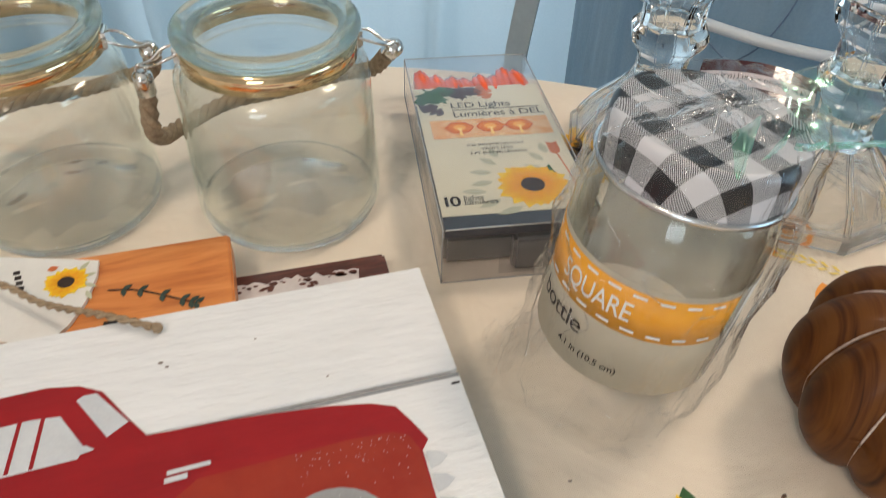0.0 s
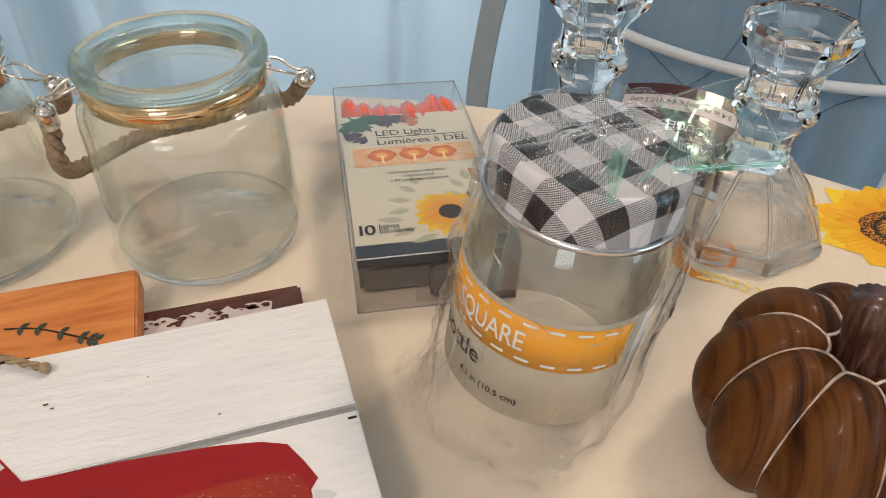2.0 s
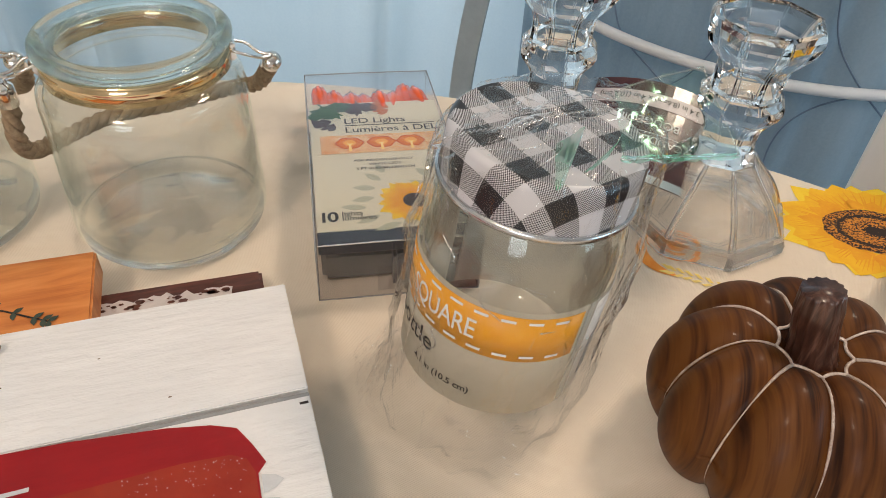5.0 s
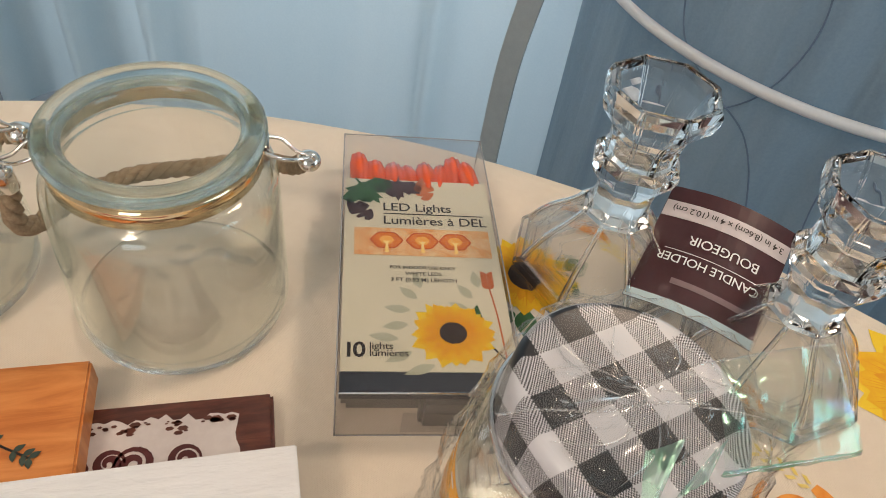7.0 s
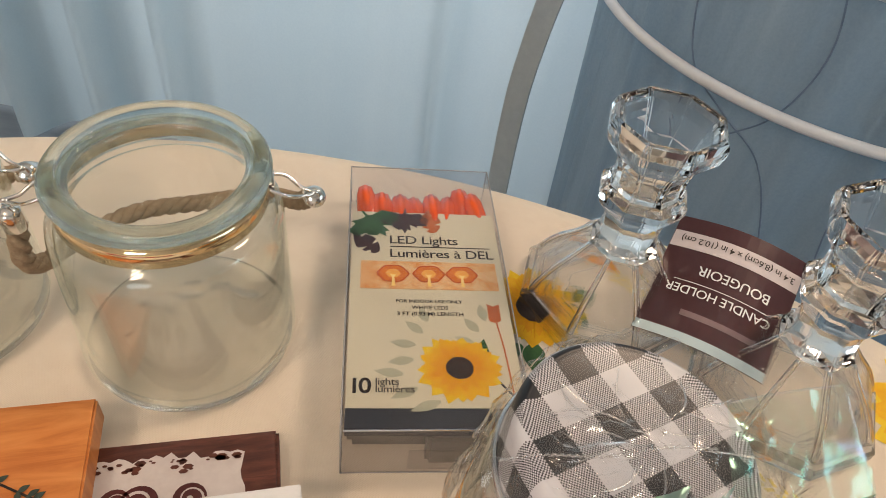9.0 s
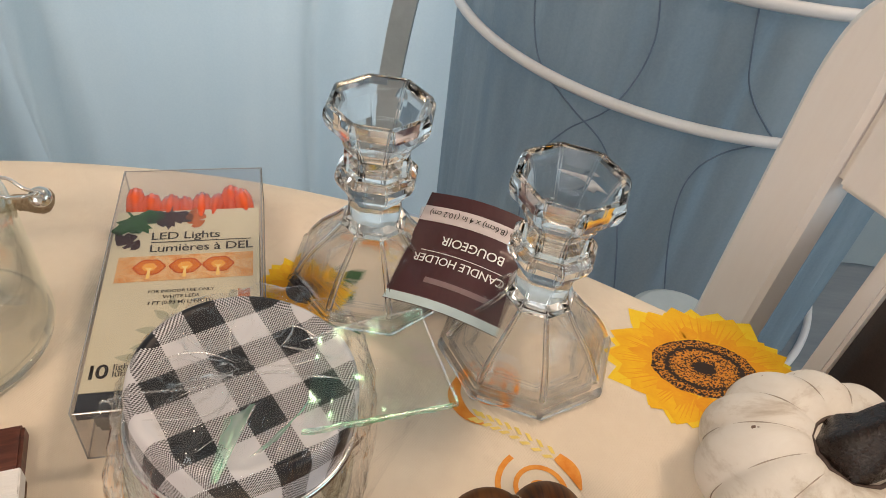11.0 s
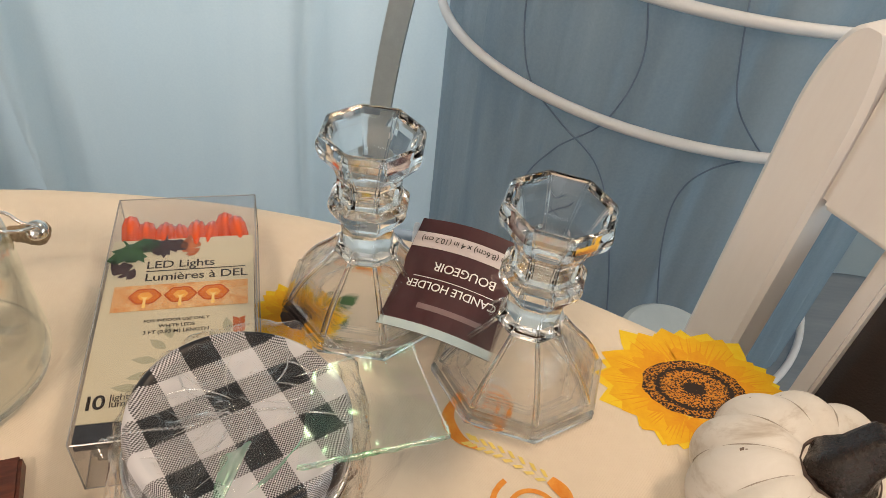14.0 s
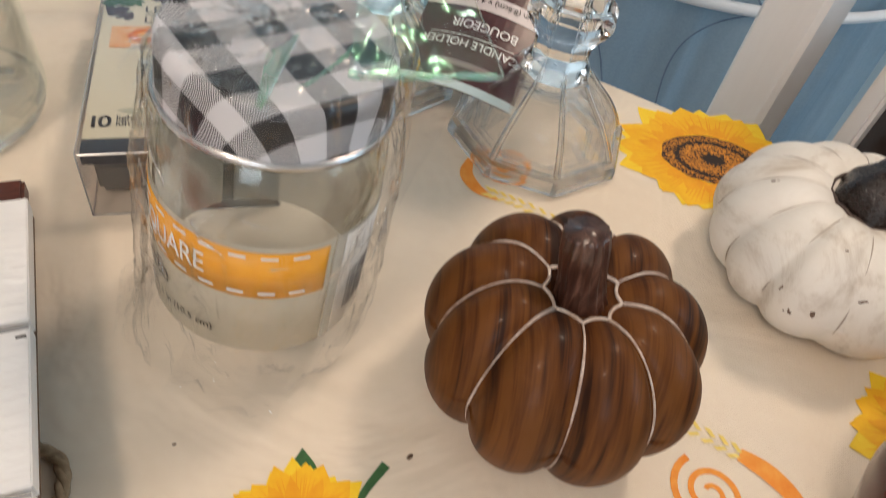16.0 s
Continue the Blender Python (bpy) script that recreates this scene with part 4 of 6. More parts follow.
def light_box():
    t = thing("light_box", pose(0.0905, 0.3215, 0.0002, 0, 0, BOXA), "clear plastic box of orange string lights with cream card", "light box")
    w = 0.0005

    def wall(c, label):
        bm = bmesh.new()
        vs = [bm.verts.new(q) for q in c]
        for f in ((0, 1, 2, 3), (7, 6, 5, 4), (0, 4, 5, 1), (1, 5, 6, 2), (2, 6, 7, 3), (3, 7, 4, 0)):
            bm.faces.new([vs[i] for i in f])
        bmesh.ops.recalc_face_normals(bm, faces=bm.faces)
        part("plastic_panel", bm, M_BOX, t, label)

    z0, z1 = top_z(0), top_z(BL)
    wall([(0, 0, z0 - w), (BW, 0, z0 - w), (BW, BL, z1 - w), (0, BL, z1 - w), (0, 0, z0), (BW, 0, z0), (BW, BL, z1), (0, BL, z1)], "clear plastic top")
    for x in (0, BW - w):
        wall([(x, 0, 0), (x + w, 0, 0), (x + w, BL, 0), (x, BL, 0), (x, 0, z0 - w), (x + w, 0, z0 - w), (x + w, BL, z1 - w), (x, BL, z1 - w)], "clear plastic side")
    wall([(w, BL - w, 0), (BW - w, BL - w, 0), (BW - w, BL, 0), (w, BL, 0), (w, BL - w, z1 - w), (BW - w, BL - w, z1 - w), (BW - w, BL, z1 - w), (w, BL, z1 - w)], "clear plastic end")
    flap = box_bm(w, -0.0002, 0, BW - w, 0.0003, z0 - w)
    part("end_flap", flap, M_BOX, t, "clear folded end flap")
    part("tuck_tab", box_bm(0.024, -0.0010, 0.004, 0.046, -0.0004, 0.017, 0.0002), M_BOX, t, "rounded clear tuck tab")
    part("seam", tube_bm([(0.001, -0.0006, z0), (BW * 0.5, -0.0006, z0 + 0.0003), (BW - 0.001, -0.0006, z0)], 0.00035, 5, 4), M_TIN, t, "bright folded edge")
    for p0, p1 in (((0, 0, 0), (BW, 0, 0)), ((0, 0, 0), (0, 0, z0)), ((BW, 0, 0), (BW, 0, z0)), ((0, 0, 0), (0, BL, 0)), ((BW, 0, 0), (BW, BL, 0)), ((0, 0, z0), (0, BL, z1)), ((BW, 0, z0), (BW, BL, z1)), ((0, BL, z1), (BW, BL, z1)), ((0, BL, 0), (0, BL, z1)), ((BW, BL, 0), (BW, BL, z1))):
        mid = (Vector(p0) + Vector(p1)) / 2 + Vector((0, 0, 0.0002))
        part("folded_edge", tube_bm([p0, mid, p1], 0.00032, 5, 3), M_EDGE, t, "grey folded plastic edge", True)
    slope = -math.degrees(math.atan(0.0075 / BL))
    sheet = part("card", box_bm(0.0012, 0.0092, 0, BW - 0.0012, 0.1170, 0.0004), M_CARD, t, "cream printed card", m=pose(0, 0, top_z(0) - 0.0012, slope, 0, 0))
    part("card_edge", box_bm(0.0012, 0.0014, -0.0002, BW - 0.0012, 0.0091, 0.0002), M_NAVY, t, "dark lower strip of the card", m=pose(0, 0, top_z(0) - 0.0012, slope, 0, 0))
    part("card_fold", box_bm(0.0012, 0.0010, -0.0045, BW - 0.0012, 0.0014, 0.0002), M_NAVY, t, m=pose(0, 0, top_z(0) - 0.0012, slope, 0, 0))
    part("tray", box_bm(0.002, 0.010, 0.0008, BW - 0.002, 0.118, 0.016, 0.002), M_TRAY, t, "grey plastic tray inside")
    part("battery_case", box_bm(0.031, 0.0025, 0.0010, 0.062, 0.0095, 0.019, 0.0015), M_TRAY, t, "grey battery case")
    rnd = random.Random(5)
    for k, u in enumerate((0.0075, 0.0150, 0.0235, 0.0310, 0.0385, 0.0450, 0.0520, 0.0585)):
        big = rnd.uniform(0.95, 1.3)
        bulb = lathe([(0, -0.013), (0.0026 * big, -0.011), (0.0038 * big, -0.004), (0.0038 * big, 0.004), (0.0028 * big, 0.0095), (0, 0.0120)], 36, wobble=lambda a, r, z: r * (0.86 + 0.22 * abs(math.sin(3 * a))))
        part("pumpkin_light", bulb, M_ORANGE_LENS, t, "orange ribbed plastic light cover", True, m=pose(u, 0.1245 + rnd.uniform(-0.003, 0.003), 0.0185 + rnd.uniform(-0.001, 0.0015), -90 + rnd.uniform(-8, 8), 0, rnd.uniform(-10, 10)))
    Z = 0.00055

    def ink(name, bm, mat_, x=0.0, y=0.0, a=0.0, z=Z, label=""):
        up_normals(bm)
        part(name, bm, mat_, sheet, label, m=pose(x, y, z, 0, 0, a))

    ink("lettering", text_bm("LED Lights", 0.0300), M_INK, 0.0180, 0.0955, label="LED Lights")
    ink("rule", box_bm(0, 0, 0, 0.0440, 0.0005, 0.0001), M_INK, 0.0180, 0.0932)
    ink("lettering", text_bm("Lumi\u00e8res \u00e0 DEL", 0.0450), M_INK, 0.0180, 0.0868, label="Lumi\u00e8res \u00e0 DEL")
    ink("photo_band", box_bm(0, 0, 0, 0.0575, 0.0165, 0.0001), M_BOKEH, 0.0055, 0.0675, label="photo strip of glowing pumpkin lights")
    for x in (0.0135, 0.0285, 0.0425):
        for lv, (rx, ry, mt) in enumerate(((0.0066, 0.0052, M_PHOTO_RIM), (0.0058, 0.0045, M_PHOTO_PUMPKIN), (0.0030, 0.0026, M_PHOTO_WARM))):
            oval = [(rx * math.cos(i * math.pi / 12) * (1 + 0.06 * math.cos(i * math.pi / 2)), ry * math.sin(i * math.pi / 12) * (1 + 0.05 * math.cos(i * math.pi / 2))) for i in range(24)]
            ink("pumpkin_photo", poly_bm(oval), mt, 0.0055 + x, 0.0765, z=Z + 0.00015 + lv * 0.00005)
        ink("glow", poly_bm([(-0.0008, -0.0065), (0.0008, -0.0065), (0.0005, -0.0012), (0.0016, 0.0006), (0, 0.0002), (-0.0016, 0.0006), (-0.0005, -0.0012)]), M_PHOTO_GLOW, 0.0055 + x, 0.0755, z=Z + 0.00034)
    for words, wd, y in (("FOR INDOOR USE ONLY", 0.0270, 0.0600), ("WHITE LEDS", 0.0148, 0.0565), ("3 FT (0.93 M) LENGTH", 0.0265, 0.0530)):
        ink("lettering", text_bm(words, wd, bold=0.012), M_INK, 0.0335 - wd / 2, y, label=words)
    ink("lettering", text_bm("1", 0.0013, bold=0.02), M_INK, 0.0036, 0.0155, label="1")
    ink("lettering", text_bm("0", 0.0046, bold=0.02), M_INK, 0.0057, 0.0155, label="0")
    ink("lettering", text_bm("lights", 0.0085), M_INK, 0.0118, 0.0190, label="lights")
    ink("lettering", text_bm("lumi\u00e8res", 0.0140), M_INK, 0.0118, 0.0158, label="lumi\u00e8res")
    sunflower(sheet, 0.0430, 0.0270, 0.0052, 0.0165, 0.3, z=Z, disc=M_BULB, petals=17, level=0.00005)
    for x, y, ln, a in ((0.030, 0.044, 0.009, 2.4), (0.027, 0.038, 0.010, 3.0), (0.032, 0.050, 0.008, 1.9), (0.026, 0.031, 0.010, 3.3), (0.022, 0.024, 0.011, 3.0), (0.027, 0.018, 0.011, 3.6), (0.035, 0.012, 0.012, 3.5), (0.052, 0.045, 0.009, 2.2), (0.055, 0.051, 0.009, 1.7), (0.050, 0.038, 0.009, 2.6)):
        leaf(sheet, x, y, ln, 0.0042, a, M_SAGE, Z - 0.00012, "sage_leaf")
    leaf(sheet, 0.0500, 0.0250, 0.017, 0.007, 1.35, M_LEAF, Z - 0.00005, "dark_leaf")
    leaf(sheet, 0.0500, 0.0220, 0.010, 0.007, -2.2, M_LEAF, Z - 0.00005, "dark_leaf")
    for pts, w_, mt in (([(0.0545, 0.0245), (0.060, 0.017), (0.0645, 0.0105)], 0.0009, M_INK), ([(0.0595, 0.0520), (0.0612, 0.035), (0.0620, 0.015)], 0.0007, M_MAPLE_RUST)):
        bm = bmesh.new()
        add_stroke(bm, [(p.x, p.y) for p in smooth_path([(*q, 0) for q in pts], 6)], w_, 0)
        ink("stalk", bm, mt, z=Z - 0.0001)
    for k in range(4):
        for s in (-0.7, 0.7):
            leaf(sheet, 0.0593, 0.0500 + k * 0.0022, 0.0042, 0.0022, math.pi / 2 + s, M_MAPLE_RUST, Z + 0.00002 * k, "rust_grain")

    def maple(x, y, r, a, mt, lobes):
        if lobes == 5:
            half = [(1.0, 0.0), (0.74, 0.11), (0.80, 0.24), (0.46, 0.20), (0.62, 0.48), (0.50, 0.50), (0.50, 0.86), (0.32, 0.70), (0.12, 0.98), (-0.08, 0.56), (-0.26, 0.62), (-0.20, 0.20), (-0.26, 0.05), (-0.56, 0.04)]
        else:
            half = [(1.0, 0.10), (0.86, 0.26), (0.70, 0.12), (0.62, 0.40), (0.46, 0.44), (0.42, 0.14), (0.26, 0.50), (0.08, 0.50), (0.10, 0.13), (-0.12, 0.40), (-0.28, 0.34), (-0.22, 0.08), (-0.70, 0.05)]
        pts = [(1.25 * r * u, 1.25 * r * v) for u, v in half] + [(1.25 * r * u, -1.25 * r * v) for u, v in reversed(half) if v]
        bm = poly_bm(turned(pts, a))
        ink("printed_maple_leaf", bm, mt, x, y, z=Z + 0.00003)

    maple(0.0095, 0.1110, 0.0105, -1.0, M_LEAF, 5)
    maple(0.0250, 0.1135, 0.0090, -1.6, M_MAPLE_DARK, 5)
    maple(0.0365, 0.1125, 0.0075, -1.5, M_MAPLE_RUST, 7)
    maple(0.0065, 0.0970, 0.0078, -0.9, M_MAPLE_DARK, 7)


light_box()

# ---- candle holders and their tag ----


def candle_holder(name, m):
    t = thing(name, m, "clear pressed-glass eight-sided candle holder standing upright", "candle holder", "candle holders")

    def facet(bm):
        bmesh.ops.bevel(bm, geom=[e for e in bm.edges if abs(e.verts[0].co.z - e.verts[1].co.z) > 0.0018 and e.calc_length() < 0.02], offset=0.0006, segments=2, affect="EDGES")
        return bm

    foot = [(0.0352, 0.0), (0.0400, 0.0005), (0.0412, 0.002), (0.0412, 0.0060), (0.0400, 0.0080), (0.0378, 0.0088), (0.0356, 0.0075)]
    part("foot_ring", lathe(foot, 8, True), M_EDGE_GLASS, t, "thick eight-sided glass foot")
    skirt_out = [(0.0378, 0.0090), (0.0348, 0.0150), (0.0292, 0.0230), (0.0215, 0.0310), (0.0158, 0.0378)]
    skirt_in = [(0.0120, 0.0378), (0.0180, 0.0300), (0.0262, 0.0215), (0.0322, 0.0135), (0.0355, 0.0090)]
    part("skirt", facet(lathe(skirt_out + skirt_in, 8, True)), M_SKIRT, t, "sloping panelled glass skirt")
    for k in range(8):
        u, v = math.cos(k * math.pi / 4), math.sin(k * math.pi / 4)
        line = [(r * 0.975 * u, r * 0.975 * v, z) for r, z in skirt_out]
        part("rib", tube_bm(line, lambda q: 0.0017 - 0.0007 * q, 8, 4), M_EDGE_GLASS, t, "raised glass edge", True)
    for r, z in ((0.0335, 0.0060), (0.0250, 0.0052)):
        ripple = lathe([(r - 0.0012, z - 0.0006), (r, z - 0.0011), (r + 0.0012, z - 0.0006), (r, z)], 8, True)
        part("ripple", ripple, M_EDGE_GLASS, t, "pressed ring under the foot")
    stem_out = [(0, 0.0380), (0.0120, 0.0380), (0.0156, 0.0382), (0.0130, 0.0440), (0.0125, 0.0490), (0.0130, 0.0540), (0.0150, 0.0575), (0.0178, 0.0610), (0.0190, 0.0640), (0.0188, 0.0670), (0.0165, 0.0695), (0.0155, 0.0700), (0, 0.0700)]
    part("stem", facet(lathe(stem_out, 8)), M_CRYSTAL, t, "solid faceted glass stem")
    cup = [(0.0106, 0.0702), (0.0156, 0.0702), (0.0150, 0.0720), (0.0150, 0.0800), (0.0162, 0.0840), (0.0195, 0.0880), (0.0228, 0.0920), (0.0240, 0.0960), (0.0238, 0.0990), (0.0226, 0.1015), (0.0210, 0.1020), (0.0196, 0.1012), (0.0180, 0.0985), (0.0160, 0.0930), (0.0140, 0.0860), (0.0118, 0.0800), (0.0108, 0.0740)]
    part("cup", facet(lathe(cup, 8, True)), M_CRYSTAL, t, "flared eight-sided glass cup")
    return t


candle_holder("candle_holder", pose(0.2605, 0.4010, 0, 0, 0, -81.5))
candle_holder("candle_holder", pose(0.1838, 0.4360, 0, 0, 0, -70.0))


def hang_tag():
    a, c, d = Vector((0.2091, 0.4575, 0.0410)), Vector((0.2460, 0.3872, 0.0205)), Vector((0.1935, 0.4050, 0.0190))
    b = a + c - d
    ex, ey = (a - b).normalized(), (c - b)
    ey = (ey - ex * ey.dot(ex)).normalized()
    ez = ex.cross(ey)
    m = Matrix((ex, ey, ez)).transposed().to_4x4()
    m.translation = b
    w, h = (a - b).length, (c - b).length
    t = thing("hang_tag", m, "glossy maroon candle holder tag leaning between the glass holders", "tag")

    def arch(co):
        return Vector((co.x, co.y, co.z + 0.0055 * math.sin(math.pi * co.x / w)))

    def curved(bm, name, mat_, label=""):
        bmesh.ops.subdivide_edges(bm, edges=[e for e in bm.edges if abs(e.verts[0].co.x - e.verts[1].co.x) > 0.01], cuts=12, use_grid_fill=True)
        for v in bm.verts:
            v.co = arch(v.co)
        part(name, bm, mat_, t, label)

    curved(box_bm(0, 0, -0.0004, w, h, 0), "tag_card", M_MAROON)
    curved(box_bm(0.0002, h * 0.13, 0.0001, w - 0.0002, h * 0.27, 0.00025), "size_band", M_TAG_STRIP, "pale band with the size printed")
    curved(box_bm(0.0002, h * 0.925, 0.0001, w - 0.0002, h - 0.0002, 0.00025), "edge_band", M_MINT, "pale blue band along the edge")
    curved(box_bm(w * 0.13, h * 0.53, 0.0001, w * 0.86, h * 0.535, 0.0002), "rule", M_WHITE_INK)
    for words, x, wd, y, mt in (("3.4 in (8.6cm) x 4 in (10.2 cm)", 0.05, 0.88, 0.17, M_INK), ("BOUGEOIR", 0.17, 0.55, 0.39, M_WHITE_INK), ("CANDLE HOLDER", 0.10, 0.80, 0.57, M_WHITE_INK)):
        bm = text_bm(words, w * wd)
        for v in bm.verts:
            v.co = arch(Vector((v.co.x + w * x, v.co.y + h * y, 0.0005)))
        up_normals(bm)
        part("lettering", bm, mt, t, words)
    curved(box_bm(w * 0.13, h * 0.755, 0.0001, w * 0.72, h * 0.80, 0.0002), "maker_mark", M_TAG_DIM, "thin pale maker's mark")


hang_tag()

# ---- wrapped bottle jar ----
JX, JY = 0.1648, 0.2885


def bottle_jar():
    axis = Vector((0.10, 0.03, 1.0)).normalized()
    m = Matrix.Translation((0.1574, 0.2853, 0.0041)) @ Vector((0, 0, 1)).rotation_difference(axis).to_matrix().to_4x4()
    t = thing("lidded_jar", m, "tilted clear glass jar with gingham tin lid and orange-banded label", "jar")
    outer = [(0, 0.0190), (0.022, 0.0190), (0.026, 0.0180), (0.0292, 0.0190), (0.0312, 0.0220), (0.0319, 0.028), (0.0319, 0.074), (0.0312, 0.081), (0.0290, 0.0870), (0.0265, 0.0900), (0.0255, 0.0920), (0.0255, 0.1035)]
    inner = [(0.0235, 0.1035), (0.0235, 0.0910), (0.0270, 0.0865), (0.0292, 0.080), (0.0299, 0.073), (0.0299, 0.029), (0.0290, 0.0245), (0.024, 0.0232), (0, 0.0240)]
    part("glass_body", lathe([(r * 0.97, z) for r, z in outer + inner], 72), M_SHELL, t, "clear glass body", True)
    lid = lathe([(1.05 * r, z) for r, z in ((0.0274, 0.0925), (0.0272, 0.1035), (0.0268, 0.1058), (0.0256, 0.1072), (0.0246, 0.1069), (0.0232, 0.1064), (0, 0.1064), (0, 0.1056), (0.0258, 0.1048), (0.0265, 0.0926))], 96)
    part("tin_lid", lid, M_GINGHAM, t, "black and white gingham tin lid", True, m=Matrix())
    part("lid_rim", lathe([(1.05 * r, z) for r, z in ((0.0272, 0.0902), (0.0283, 0.0906), (0.0286, 0.0917), (0.0280, 0.0928), (0.0272, 0.0926), (0.0264, 0.0915))], 96, True), M_TIN, t, "rolled silver lid rim", True)

    def sleeve(z0, z1, r, a0, a1, name, mat_, label):
        bm = bmesh.new()
        n = 72
        vs = []
        for i in range(n + 1):
            a = a0 + (a1 - a0) * i / n
            vs.append([bm.verts.new((q * math.cos(a), q * math.sin(a), z)) for q, z in ((r, z0), (r, z1), (r + 0.00015, z1), (r + 0.00015, z0))])
        for a, b in zip(vs, vs[1:]):
            for k in range(4):
                bm.faces.new((a[k], b[k], b[(k + 1) % 4], a[(k + 1) % 4]))
        bm.faces.new(vs[0])
        bm.faces.new(vs[-1][::-1])
        bmesh.ops.recalc_face_normals(bm, faces=bm.faces)
        part(name, bm, mat_, t, label, True)

    A0, A1 = radians(-235), radians(-47)
    sleeve(0.0215, 0.0665, 0.0311, A0, A1, "paper_label", M_LABEL, "milky clear wraparound label")
    sleeve(0.0465, 0.0645, 0.0313, A0, radians(-50), "label_band", M_LABEL_ORANGE, "orange label band")
    sleeve(0.0215, 0.0665, 0.0311, radians(-46), radians(118), "label_back", M_LABEL_BACK, "milky clear back of the label")
    sleeve(0.0225, 0.0655, 0.0313, radians(-40), radians(-8), "code_panel", M_TAG_WHITE, "white panel with dark bars")
    for k in range(9):
        a = radians(-32) + k * radians(2.0)
        sleeve(0.0300, 0.0480, 0.0315, a, a + radians(0.6 + 0.5 * (k % 3)), "code_bar", M_GREY_INK, "")
    R = 0.0317

    def round_it(a0, z0):
        def f(co):
            a = a0 + co.x / R
            return Vector((R * math.cos(a), R * math.sin(a), z0 + co.y))
        return f

    for z in (0.0482, 0.0622):
        for k in range(12):
            bm = bmesh.new()
            add_stroke(bm, [(0.0044 * i / 4, 0.0005) for i in range(5)], 0.00105, 0)
            g = round_it(radians(-229) + k * radians(14.6), z)
            for v in bm.verts:
                v.co = g(v.co)
            part("dash", bm, M_WHITE_INK, t, "white printed dash")
    bm = text_bm("SQUARE", 0.0270)
    g = round_it(radians(-158), 0.0520)
    for v in bm.verts:
        v.co = g(Vector((v.co.x, v.co.y * 1.4, 0)))
    part("lettering", bm, M_WHITE_INK, t, "SQUARE in white capitals")
    for words, wd, a, z in (("bottle", 0.0225, -173, 0.0365), ("4.1 in (10.5 cm)", 0.0225, -145, 0.0285)):
        bm = text_bm(words, wd, bold=0.004 if words == "bottle" else 0.010)
        g = round_it(radians(a), z)
        for v in bm.verts:
            v.co = g(v.co)
        part("lettering", bm, M_INK, t, words)
    return t


bottle_jar()


